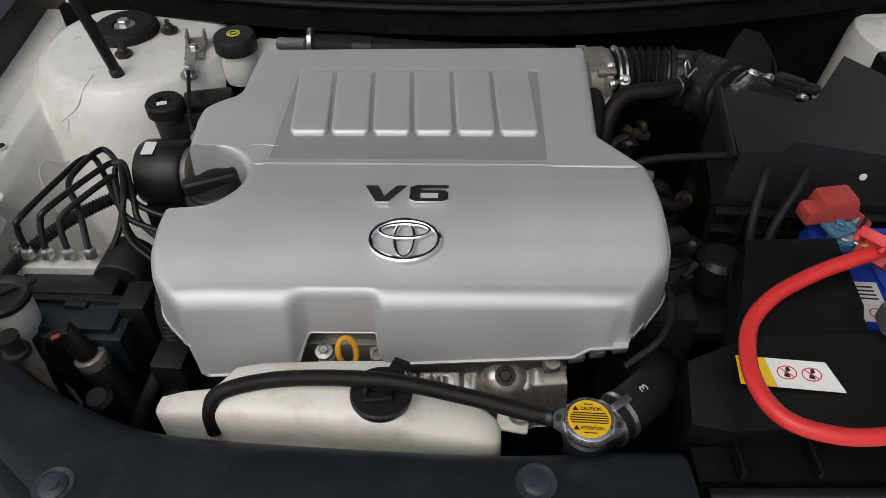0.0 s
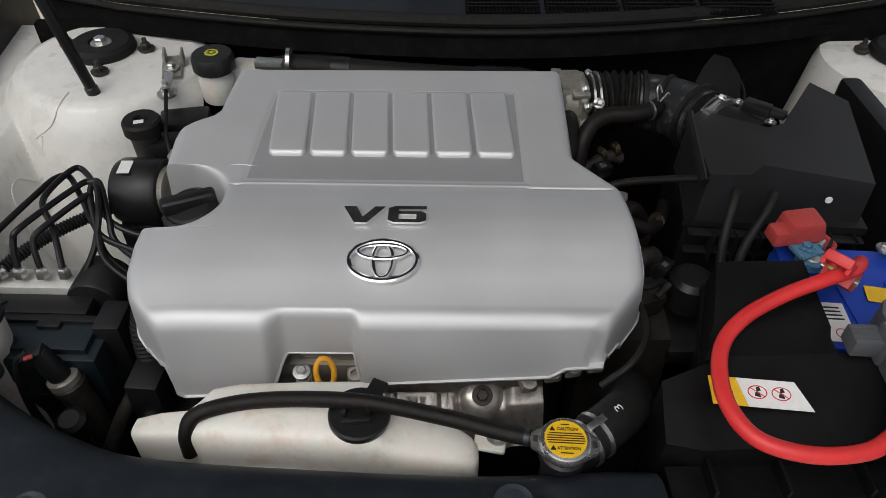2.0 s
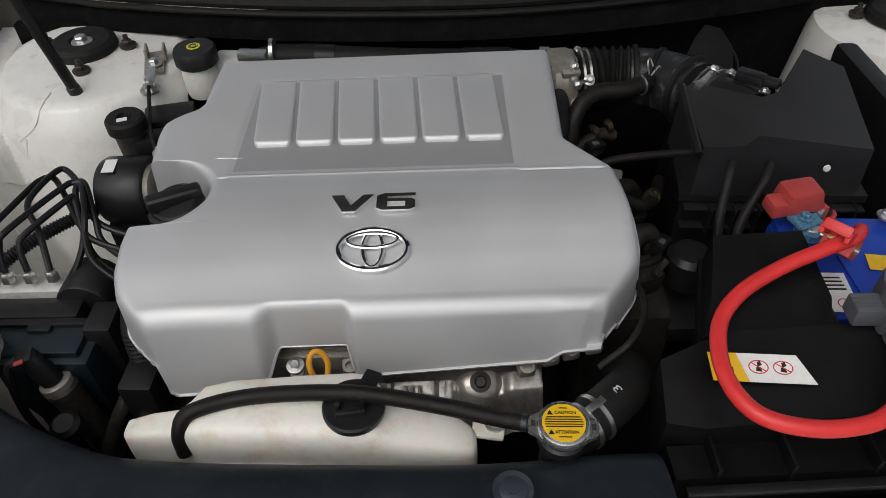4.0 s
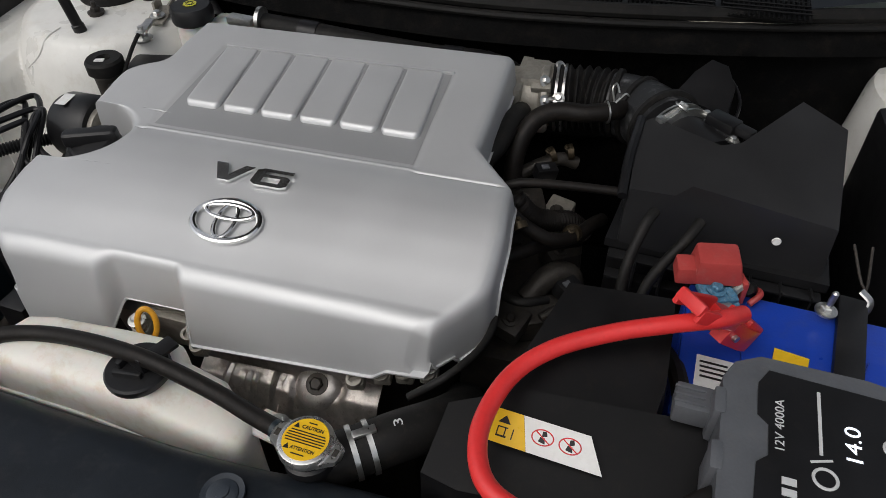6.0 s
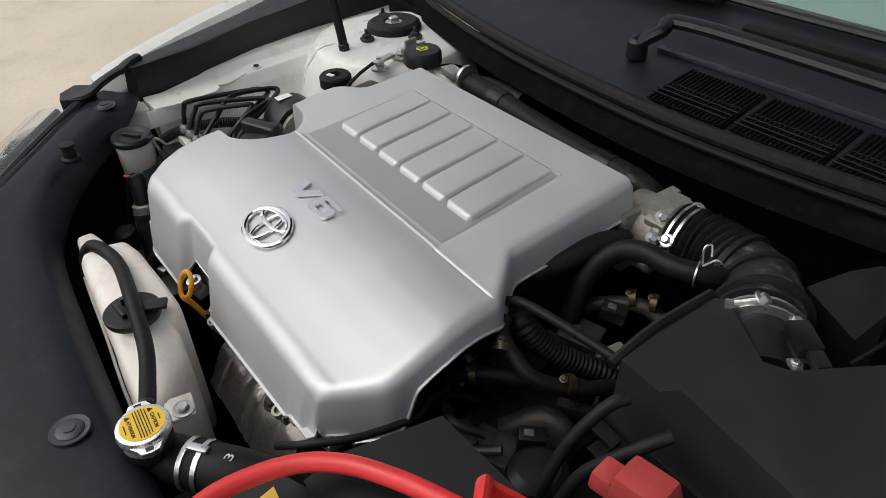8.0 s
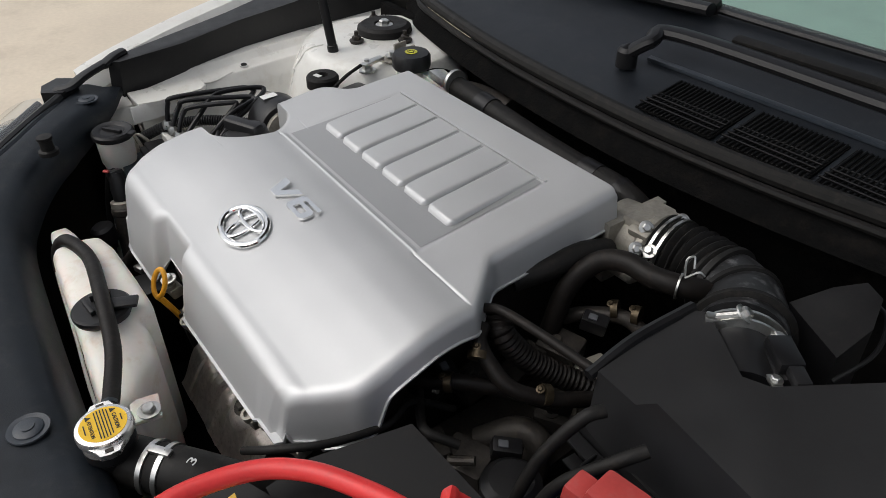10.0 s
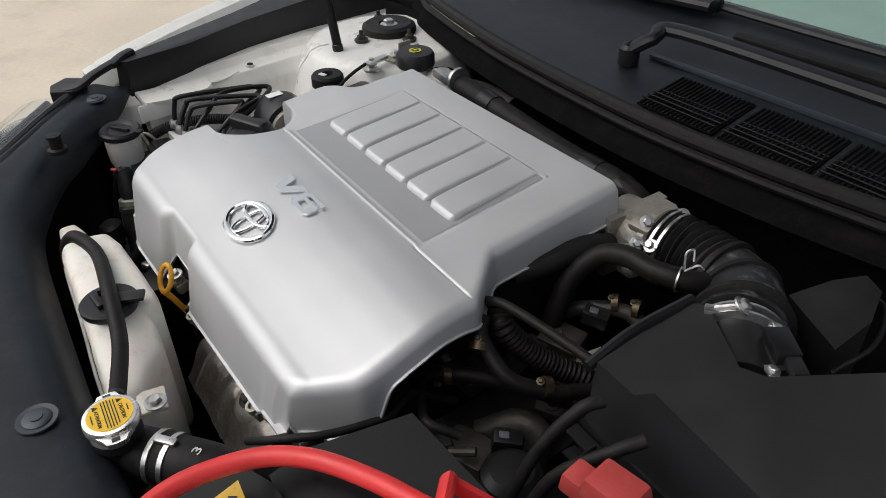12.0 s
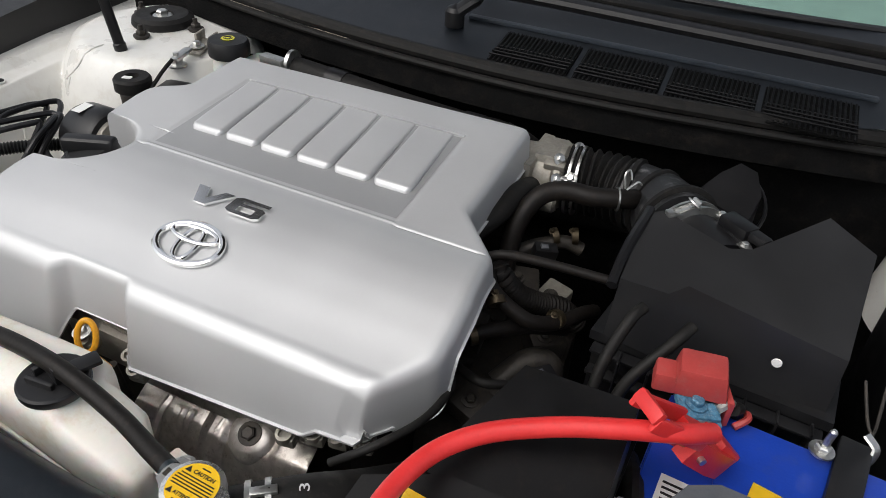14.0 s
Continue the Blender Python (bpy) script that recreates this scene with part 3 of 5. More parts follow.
part("cover_mount", lathe([(0.007, 0), (0.007, 0.0811)], (-0.20, 0.62, 0.836)), rubber, engine)
part("valve_cover", box((-0.10, 0.535, 0.775), (0.20, 0.06, 0.06), (8, 0, -2), 0.008), aluminium, engine, "cast aluminium valve cover")
rows = []
for j in range(41):
    v = j / 40
    row = []
    for i in range(81):
        u = i / 80
        x = -0.085 + 0.225 * u
        y = 0.512 - 0.060 * v - 0.006 * math.sin(2.2 * u)
        z = 0.790 + 0.010 * u - 0.030 * v - 0.032 * sstep(0.10, 0.22, v) - 0.034 * sstep(0.5, 1.0, v)
        z += 0.009 * (sstep(0.18, 0.21, u) - sstep(0.42, 0.45, u)) * sstep(0.22, 0.3, v) + 0.007 * sstep(0.78, 0.84, u)
        z -= 0.006 * math.exp(-((u - 0.55) / 0.02) ** 2) * sstep(0.2, 0.3, v)
        for bead in (0.27, 0.31, 0.35):
            z -= 0.0035 * math.exp(-((u - bead) / 0.009) ** 2) * sstep(0.35, 0.42, v) * (1 - sstep(0.62, 0.70, v))
        row.append((x, y, z))
    rows.append(row)
bm = loft(rows, cap=False, closed=False)
bmesh.ops.solidify(bm, geom=bm.faces[:], thickness=0.002)
shield = part("heat_shield", bm, shield_metal, engine, "stamped bare steel heat shield")
part("bolt", bolt_head((0.066, 0.4835, 0.763), (0, -0.6, 1), 0.0075, 0.006), dark_metal, shield)
for x in (-0.045, -0.008, 0.026, 0.108):
    part("pressed_rib", tube([(x, 0.495, 0.751), (x - 0.003, 0.478, 0.740), (x - 0.006, 0.457, 0.704)], 0.0062, 8), shield_metal, shield)
part("rolled_edge", tube([(-0.07, 0.500, 0.784), (0.0, 0.498, 0.789), (0.04, 0.496, 0.792), (0.10, 0.494, 0.788), (0.135, 0.494, 0.775)], 0.005, 8), shield_metal, shield)
part("boss", lathe([(0.031, -0.020), (0.030, -0.006), (0.026, 0.002), (0.018, 0.007), (0.0, 0.008)], (0.066, 0.488, 0.756), (0, -0.6, 1), 36), shield_metal, shield)
for x, y, z in ((0.118, 0.478, 0.800), (0.146, 0.486, 0.808), (0.170, 0.490, 0.812), (0.196, 0.492, 0.818), (-0.145, 0.488, 0.800), (-0.070, 0.482, 0.795), (-0.085, 0.492, 0.800)):
    b = part("bracket_boss", join(box((x, y, z - 0.006), (0.020, 0.018, 0.016), (10, 0, 8), 0.004), lathe([(0.0085, 0.0), (0.0085, 0.008), (0.0055, 0.008), (0.0055, 0.002)], (x, y - 0.004, z - 0.002), (0, -0.3, 1))), aluminium, engine)
part("bolt", bolt_head((0.196, 0.488, 0.830), (0, -0.2, 1), 0.006, 0.006), steel, engine)
part("bolt", bolt_head((-0.146, 0.484, 0.812), (0, -0.2, 1), 0.006, 0.006), steel, engine)
for i in range(3):
    part("fin", box((-0.12 + 0.004 * i, 0.512, 0.815 - 0.006 * i), (0.07, 0.004, 0.004), (0, 0, -3), 0.001), aluminium, engine)

dip = thing("dipstick", "yellow plastic dipstick ring on its steel tube", "dipstick", (-0.105, 0.475, 0.74))
bm = oval_ring(0.0100, 0.0178, 0.0034, pose(-0.115, 0.466, 0.834, 65, 0, 20), 28)
part("ring", bm, yellow_plastic, dip, sharp=60)
part("stem", tube([(-0.1124, 0.4590, 0.8185), (-0.110, 0.468, 0.802), (-0.107, 0.484, 0.76), (-0.104, 0.49, 0.70)], 0.0038), yellow_plastic, dip)
part("tube", tube([(-0.108, 0.480, 0.785), (-0.104, 0.490, 0.70), (-0.09, 0.51, 0.55)], 0.0055), dark_metal, dip)

oil = thing("oil_filler_cap", "black ribbed oil filler cap in the cover's recess", "oil cap", (-0.303, 0.674, 0.80))
part("neck", lathe([(0.022, 0), (0.022, 0.07)], (-0.303, 0.674, 0.80)), dark_metal, oil)
part("cap", lathe([(0.0, 0.045), (0.032, 0.045), (0.036, 0.05), (0.036, 0.066), (0.032, 0.070), (0.0, 0.070)], (-0.298, 0.674, 0.829), (0, 0, 1), 36, lambda w, h: 1 + 0.025 * math.cos(18 * w)), black_plastic, oil)
part("grip", join(box((-0.298, 0.674, 0.912), (0.068, 0.020, 0.020), (0, 0, 22), 0.007, 3), lathe([(0.034, -0.012), (0.033, 0.0), (0.026, 0.006), (0.0, 0.008)], (-0.298, 0.674, 0.902), (-0.1, -0.2, 1), 36)), black_plastic, oil)

# ---- front: radiator cover, reservoir, cap ----
sup = thing("radiator_cover", "dusty black grained plastic radiator cover panel", "radiator cover", (0.0, 0.3, 0.80))
rear = smooth_line([(-0.665, 0.598, 0.876), (-0.61, 0.566, 0.880), (-0.53, 0.490, 0.880), (-0.435, 0.421, 0.878), (-0.353, 0.380, 0.876), (-0.280, 0.358, 0.874), (-0.129, 0.345, 0.872), (0.069, 0.334, 0.870), (0.20, 0.332, 0.868), (0.222, 0.331, 0.868)], 8)
rows = []
for p in rear:
    k = (p.x + 0.655) / 0.877
    depth = 0.055 + 0.10 * sstep(0.12, 0.42, k)
    dirx = -0.055 * (1 - sstep(0.0, 0.35, k))
    lip = 0.032 * (1 - 0.6 * sstep(0.75, 0.95, k)) * sstep(0.0, 0.15, k) + 0.008
    row = [(p.x, p.y + 0.001, p.z - lip - 0.012), (p.x, p.y, p.z - lip), (p.x, p.y - 0.006, p.z - lip * 0.6), (p.x, p.y - 0.016, p.z - lip * 0.22), (p.x, p.y - 0.026, p.z - lip * 0.05)]
    for q in range(1, 15):
        v = q / 14
        groove = -0.004 * math.exp(-((v - 0.62) / 0.04) ** 2)
        row.append((p.x + dirx * v, p.y - 0.028 - depth * v, p.z + 0.004 * math.sin(math.pi * v) + groove - 0.03 * sstep(0.8, 1.0, v)))
    row.append((p.x + dirx, p.y - 0.032 - depth, p.z - 0.14))
    rows.append(row)
bm = loft(rows, cap=False, closed=False)
bmesh.ops.solidify(bm, geom=bm.faces[:], thickness=0.003)
part("panel", bm, cover_plastic, sup)
for x, y, z in ((0.078, 0.288, 0.8735), (-0.357, 0.283, 0.8795), (-0.612, 0.528, 0.8825)):
    clip = part("push_clip", lathe([(0.0, 0.0), (0.019, 0.0), (0.0185, 0.0012), (0.0135, 0.0004), (0.013, 0.0015), (0.010, 0.003), (0.004, 0.003)], (x, y, z)), cover_plastic, sup)
    part("clip_head", lathe([(0.006, 0.002), (0.006, 0.0042), (0.0, 0.0045)], (x, y, z), (0, 0, 1), 12), cover_plastic, clip)

stop = thing("bonnet_stop", "black rubber bonnet stop on the radiator cover", "rubber stop", (-0.452, 0.432, 0.884))
part("stud", lathe([(0.014, -0.004), (0.014, 0.002), (0.0095, 0.004), (0.0095, 0.018), (0.011, 0.020), (0.011, 0.024), (0.0, 0.025)], (-0.452, 0.432, 0.884)), rubber, stop)

res = thing("coolant_reservoir", "milky white plastic coolant reservoir with brown stains", "coolant reservoir", (-0.10, 0.39, 0.62))
stations = [(-0.310, 0.390, 0.402, 0.832), (-0.305, 0.383, 0.410, 0.839), (-0.280, 0.380, 0.414, 0.844), (-0.252, 0.378, 0.416, 0.846), (-0.240, 0.375, 0.424, 0.852), (-0.228, 0.371, 0.438, 0.857), (-0.20, 0.368, 0.443, 0.859), (-0.12, 0.362, 0.445, 0.860), (-0.075, 0.359, 0.445, 0.860), (-0.052, 0.357, 0.441, 0.859), (-0.043, 0.356, 0.426, 0.852), (-0.034, 0.354, 0.428, 0.847), (0.004, 0.350, 0.421, 0.840), (0.030, 0.348, 0.400, 0.836), (0.046, 0.349, 0.388, 0.832), (0.052, 0.356, 0.380, 0.826)]
rings = []
for x, y0, y1, zt in stations:
    ring = []
    for i in range(36):
        w = 2 * math.pi * i / 36
        c, q = math.cos(w), math.sin(w)
        e = 2 / 5.0
        ring.append((x, (y0 + y1) / 2 + (y1 - y0) / 2 * math.copysign(abs(c) ** e, c), (zt + 0.64) / 2 + (zt - 0.64) / 2 * math.copysign(abs(q) ** (2 / 11), q)))
    rings.append(ring)
part("tank", loft(rings), reservoir_plastic, res, sharp=70)
part("mould_seam", tube([(-0.300, 0.378, 0.800), (-0.24, 0.3705, 0.803), (-0.12, 0.3600, 0.806), (-0.03, 0.3500, 0.800), (0.03, 0.3460, 0.790)], 0.002, 6), reservoir_plastic, res)
part("filler_neck", lathe([(0.026, -0.02), (0.026, 0.004)], (-0.070, 0.392, 0.855)), reservoir_plastic, res)
lid = part("cap", lathe([(0.0, 0.0), (0.031, 0.0), (0.032, 0.003), (0.032, 0.008), (0.030, 0.010), (0.0, 0.010)], (-0.070, 0.392, 0.856), (0, 0, 1), 36), black_plastic, res, "black reservoir cap with hose clip")
part("hose_clip", join(box((-0.068, 0.395, 0.874), (0.026, 0.012, 0.020), (0, 0, -20), 0.003), box((-0.056, 0.412, 0.870), (0.018, 0.034, 0.005), (0, 0, -25), 0.002), box((-0.072, 0.380, 0.868), (0.030, 0.006, 0.008), (0, 0, 5), 0.002), box((-0.084, 0.396, 0.869), (0.006, 0.022, 0.010), (0, 0, -10), 0.002)), black_plastic, lid)
part("mount_tab", box((0.066, 0.386, 0.822), (0.034, 0.030, 0.006), (0, 0, -12), 0.004), reservoir_plastic, res)
part("bolt", bolt_head((0.073, 0.388, 0.825), (0, 0, 1), 0.007, 0.006), steel, res)

ovh = thing("overflow_hose", "black rubber overflow hose across the reservoir", "hose", (-0.08, 0.39, 0.86))
part("hose", tube([(-0.248, 0.378, 0.815), (-0.247, 0.384, 0.845), (-0.232, 0.396, 0.862), (-0.17, 0.407, 0.867), (-0.07, 0.396, 0.879), (0.012, 0.382, 0.872), (0.070, 0.364, 0.872), (0.106, 0.352, 0.876)], 0.0085, 12), hose_rubber, ovh)
part("paint_mark", tube([(0.094, 0.3555, 0.875), (0.099, 0.3540, 0.8755)], 0.0088, 12), dark_blue, ovh)

rad = thing("radiator_filler", "metal radiator cap with yellow caution label on its neck", "radiator cap", (0.131, 0.343, 0.80))
part("neck", lathe([(0.019, 0), (0.019, 0.055), (0.023, 0.06), (0.023, 0.070), (0.020, 0.072), (0.020, 0.081)], (0.131, 0.343, 0.80)), black_plastic, rad)
part("spout", tube([(0.125, 0.35, 0.874), (0.106, 0.352, 0.876)], 0.006), black_plastic, rad)
capbm = lathe([(0.0, 0.080), (0.0240, 0.080), (0.0250, 0.082), (0.0250, 0.0875), (0.0240, 0.0900), (0.0225, 0.0905), (0.0, 0.0905)], (0.131, 0.343, 0.80), (0, 0, 1), 40)
rcap = part("cap", capbm, cap_metal, rad, "bright metal pressure cap")
for k in (-8, 172):
    wing = plate([(0.018, -0.017), (0.026, -0.011), (0.0320, -0.008), (0.0335, 0.0), (0.0320, 0.008), (0.026, 0.011), (0.018, 0.017)], 0.006, pose(0.131, 0.343, 0.880, 0, 0, k), 0.002)
    part("ear", wing, cap_metal, rcap)
    part("ear_recess", plate([(0.0262, -0.0035), (0.0305, -0.0035), (0.0305, 0.0035), (0.0262, 0.0035)], 0.0008, pose(0.131, 0.343, 0.8858, 0, 0, k), 0), dark_metal, rcap)
lab = part("label", lathe([(0.0, 0.0905), (0.0203, 0.0905), (0.0203, 0.0911), (0.0, 0.0911)], (0.131, 0.343, 0.80), (0, 0, 1), 40), yellow_label, rcap, "round yellow caution label")
LT = pose(0.131, 0.343, 0.8913, 0, 0, -4)
part("caution_word", text_mesh("CAUTION", 0.0048, 0.0003, LT @ pose(0.002, 0.0105, 0), 0.020, 0.00012), black_ink, rcap)
part("attention_word", text_mesh("ATTENTION", 0.0045, 0.0003, LT @ pose(0.002, -0.0105, 0), 0.022, 0.0001), black_ink, rcap)
for x, y, w in ((0, 0.0155, 0.008), (0, 0.0058, 0.032), (0, 0.0032, 0.035), (0, 0.0006, 0.036), (0, -0.0020, 0.036), (0, -0.0046, 0.034), (0, -0.0155, 0.012)):
    part("print_bar", plate([(-w / 2, -0.0005), (w / 2, -0.0005), (w / 2, 0.0005), (-w / 2, 0.0005)], 0.0003, LT @ pose(x, y, 0), 0), black_ink, rcap)
for y in (0.0105, -0.0105):
    part("warning_mark", plate([(-0.0028, -0.0022), (0.0028, -0.0022), (0, 0.0028)], 0.0003, LT @ pose(-0.0125, y, 0), 0), black_ink, rcap)

rh = thing("radiator_hose", "thick black radiator hose with a spring clamp", "hose", (0.2, 0.4, 0.80))
part("hose", tube([(0.135, 0.352, 0.838), (0.160, 0.368, 0.842), (0.195, 0.395, 0.842), (0.225, 0.43, 0.825), (0.235, 0.48, 0.78), (0.225, 0.53, 0.72)], 0.024, 18), rubber, rh)
for k in (0.0, 0.016):
    d = Vector((0.80, 0.58, 0.02)).normalized()
    part("hose_clamp", lathe([(0.0245, 0), (0.026, 0), (0.026, 0.005), (0.0245, 0.005)], Vector((0.158, 0.3665, 0.842)) + d * k, d, 28), steel, rh)
part("clamp_tab", box((0.170, 0.375, 0.869), (0.022, 0.008, 0.004), (0, 0, 36), 0.001), steel, rh)
part("printed_mark", text_mesh("3", 0.012, 0.0004, pose(0.196, 0.394, 0.8665, 0, 0, 120), 0.007), grey_ink, rh)

# ---- intake duct, fuse box ----
duct = thing("intake_duct", "black moulded air intake duct behind the grille", "air duct", (0.40, 0.38, 0.75))
part("duct_body", prism([(0.228, 0.345, 0.876), (0.262, 0.334, 0.880), (0.36, 0.333, 0.886), (0.62, 0.338, 0.890), (0.64, 0.42, 0.912), (0.45, 0.425, 0.916), (0.30, 0.425, 0.912), (0.236, 0.41, 0.890)], 0.76, 0.88, 0.030, 0.003, 6), lid_plastic, duct)
part("lower_lip", prism([(0.232, 0.300), (0.64, 0.300), (0.64, 0.335), (0.232, 0.335)], 0.80, 0.852, 0.004), lid_plastic, duct)
for x in (0.27, 0.34, 0.42, 0.50):
    part("vane", box((x, 0.318, 0.858), (0.004, 0.040, 0.022), bevel=0.001), lid_plastic, duct)
part("grille_slat", box((0.44, 0.290, 0.845), (0.40, 0.010, 0.008), bevel=0.002), black_gloss, duct)

def duct_z(x, y):
    return 0.9115 + (y - 0.42) * 0.31 + (x - 0.30) * 0.01

lab = thing("warning_label", "white and yellow warning label on the black duct", "label", (0.325, 0.38, 0.905))
SM = Matrix.Translation((0.327, 0.384, duct_z(0.327, 0.384) + 0.0025)) @ pose(0, 0, 0, 16.5, -0.5, -7)
part("yellow_field", plate([(-0.046, -0.0145), (-0.012, -0.0145), (-0.022, 0.0145), (-0.049, 0.0145)], 0.0005, SM, 0), yellow_label, lab)
part("white_field", plate([(-0.0118, -0.0145), (0.051, -0.0145), (0.035, 0.0145), (-0.0218, 0.0145)], 0.0005, SM, 0), white_label, lab)
part("warning_mark", plate([(-0.041, 0.003), (-0.030, 0.003), (-0.0355, 0.010)], 0.0008, SM, 0), black_ink, lab)
part("book_mark", join(plate([(-0.040, -0.009), (-0.031, -0.009), (-0.031, -0.0075), (-0.040, -0.0075)], 0.0008, SM, 0), plate([(-0.040, -0.001), (-0.031, -0.001), (-0.031, 0.0), (-0.040, 0.0)], 0.0008, SM, 0), *[plate([(x, -0.009), (x + 0.001, -0.009), (x + 0.001, 0.0), (x, 0.0)], 0.0008, SM, 0) for x in (-0.040, -0.0335, -0.027)]), black_ink, lab)
for x in (-0.002, 0.021):
    part("ban_sign", oval_ring(0.009, 0.0065, 0.0006, SM @ pose(x, 0.001, 0.0004), 28), red_ink, lab)
    part("ban_bar", plate([(-0.008, -0.0005), (0.008, -0.0005), (0.008, 0.0005), (-0.008, 0.0005)], 0.0008, SM @ pose(x, 0.001, 0, 0, 0, -32), 0), red_ink, lab)
    part("hand_mark", join(plate([(-0.003, -0.003), (0.003, -0.004), (0.002, 0.001), (-0.002, 0.001)], 0.0007, SM @ pose(x, 0.0, 0), 0), plate([(-0.001, 0), (0.0035, 0.002), (0.002, 0.006), (-0.001, 0.005)], 0.0007, SM @ pose(x, 0.001, 0), 0)), black_ink, lab)

fuse = thing("fuse_box", "black plastic fuse box with rounded lid", "fuse box", (0.345, 0.48, 0.70))
part("base", prism([(0.290, 0.432), (0.408, 0.424), (0.415, 0.535), (0.335, 0.535)], 0.70, 0.882, 0.006), lid_plastic, fuse)
part("lid", prism([(0.283, 0.424, 0.902), (0.414, 0.415, 0.904), (0.422, 0.45, 0.924), (0.424, 0.545, 0.932), (0.322, 0.545, 0.931), (0.295, 0.46, 0.924)], 0.884, 0.93, 0.022, 0.004, 6), lid_plastic, fuse)
part("skirt", prism([(0.281, 0.421), (0.418, 0.411), (0.428, 0.548), (0.320, 0.549), (0.292, 0.462)], 0.876, 0.888, 0.003), lid_plastic, fuse)
part("latch", box((0.350, 0.414, 0.880), (0.026, 0.008, 0.022), (0, 0, -4), 0.003), lid_plastic, fuse)

# ---- battery, jump clamp, jump starter ----
bat = thing("car_battery", "blue car battery with labels in its tray", "battery", (0.55, 0.54, 0.66))
part("case", box((0.553, 0.548, 0.755), (0.232, 0.172, 0.195), (0, 0, -5), 0.006), blue_plastic, bat)
part("lid", box((0.553, 0.548, 0.856), (0.228, 0.168, 0.012), (0, 0, -5), 0.004), blue_plastic, bat)
for x, y in ((0.52, 0.545), (0.575, 0.535), (0.63, 0.53)):
    part("raised_panel", prism([(x - 0.024, y - 0.04), (x + 0.010, y - 0.042), (x + 0.024, y - 0.020), (x + 0.026, y + 0.035), (x - 0.016, y + 0.04), (x - 0.024, y + 0.02)], 0.858, 0.8645, 0.0015), blue_plastic, bat)
part("terminal_post", lathe([(0.011, 0), (0.0095, 0.018), (0.006, 0.02)], (0.476, 0.602, 0.860)), steel, bat)
part("yellow_sticker", plate([(-0.016, -0.013), (0.016, -0.013), (0.016, 0.013), (-0.016, 0.013)], 0.0005, pose(0.540, 0.549, 0.8662, 0, 0, -12), 0), yellow_label, bat)
part("white_sticker", plate([(-0.018, -0.03), (0.018, -0.03), (0.018, 0.03), (-0.018, 0.03)], 0.0005, pose(0.470, 0.510, 0.8635, 0, 0, -5), 0), white_label, bat)
for k in range(4):
    part("print_bar", plate([(-0.013, -0.0012), (0.013, -0.0012), (0.013, 0.0012), (-0.013, 0.0012)], 0.0003, pose(0.470, 0.532 - 0.006 * k, 0.8642, 0, 0, -5), 0), black_ink, bat)
part("ban_sign", oval_ring(0.007, 0.007, 0.0006, pose(0.472, 0.492, 0.8642), 24), red_ink, bat)
tray = thing("battery_tray", "black plastic battery tray with yellow strap", "battery tray", (0.55, 0.52, 0.43))
part("base", box((0.55, 0.54, 0.545), (0.25, 0.20, 0.226), bevel=0.006), black_plastic, tray)
part("strap", box((0.46, 0.448, 0.80), (0.07, 0.012, 0.06), (18, 0, -5), 0.004), yellow_label, tray, "faded yellow strap")
part("hose_loom", tube([(0.428, 0.60, 0.80), (0.436, 0.52, 0.86), (0.442, 0.46, 0.865), (0.44, 0.42, 0.82)], 0.009, 10), rubber, tray)
hold = thing("battery_clamp_bar", "black steel battery hold-down bar with threaded stud", "battery clamp", (0.585, 0.56, 0.862))
part("bar", box((0.592, 0.555, 0.868), (0.028, 0.19, 0.010), (0, 0, -10), 0.003), black_plastic, hold)
part("bolt", join(bolt_head((0.578, 0.622, 0.872), (0, 0, 1), 0.0065, 0.007), lathe([(0.0035, 0.006), (0.0035, 0.024), (0.002, 0.026)], (0.578, 0.622, 0.872), (0.1, 0.1, 1), 10)), steel, hold)
part("hook", join(tube([(0.606, 0.70, 0.90), (0.612, 0.665, 0.885), (0.617, 0.652, 0.88)], 0.0016, 8), tube([(0.624, 0.70, 0.90), (0.620, 0.665, 0.885), (0.617, 0.652, 0.88)], 0.0016, 8)), dark_metal, hold)
part("hook_ring", join(tube([(0.612, 0.650, 0.882), (0.622, 0.642, 0.875), (0.618, 0.635, 0.862), (0.61, 0.64, 0.855)], 0.005, 8, squash=0.4)), steel, hold)

rc = thing("terminal_cover", "faded red plastic battery terminal cover", "terminal cover", (0.455, 0.632, 0.875))
RC = pose(0.460, 0.634, 0.902, 0, -3, 6) @ Matrix.Diagonal((0.94, 0.92, 0.95, 1))
b1 = box((0.006, 0, 0), (0.054, 0.044, 0.030), bevel=0.005, taper=0.82)
b2 = box((-0.027, -0.006, -0.005), (0.024, 0.032, 0.020), bevel=0.004, taper=0.85)
bm = join(b1, b2)
bm.transform(RC)
part("cap", bm, red_faded, rc)
part("skirt", box((0.490, 0.636, 0.880), (0.006, 0.040, 0.030), (0, 0, 20), 0.002), red_faded, rc)
term = thing("battery_terminal", "blue corroded battery terminal clamp with copper strands", "battery terminal", (0.475, 0.606, 0.87))
part("clamp_ring", lathe([(0.012, 0.0), (0.018, 0.0), (0.018, 0.010), (0.012, 0.010)], (0.476, 0.604, 0.866)), blue_corrosion, term)
part("clamp_plate", join(box((0.470, 0.612, 0.882), (0.038, 0.026, 0.006), (8, 6, 25), 0.002), box((0.482, 0.618, 0.875), (0.012, 0.012, 0.022), (20, 0, 30), 0.003)), blue_corrosion, term)
part("nut", bolt_head((0.468, 0.612, 0.885), (0.1, 0, 1), 0.006, 0.007), blue_corrosion, term)
part("wire_strands", tube([(0.486, 0.615, 0.885), (0.496, 0.624, 0.889), (0.502, 0.632, 0.880)], (0.005, 0.003), 7), steel, term, "frayed bright wire strands")
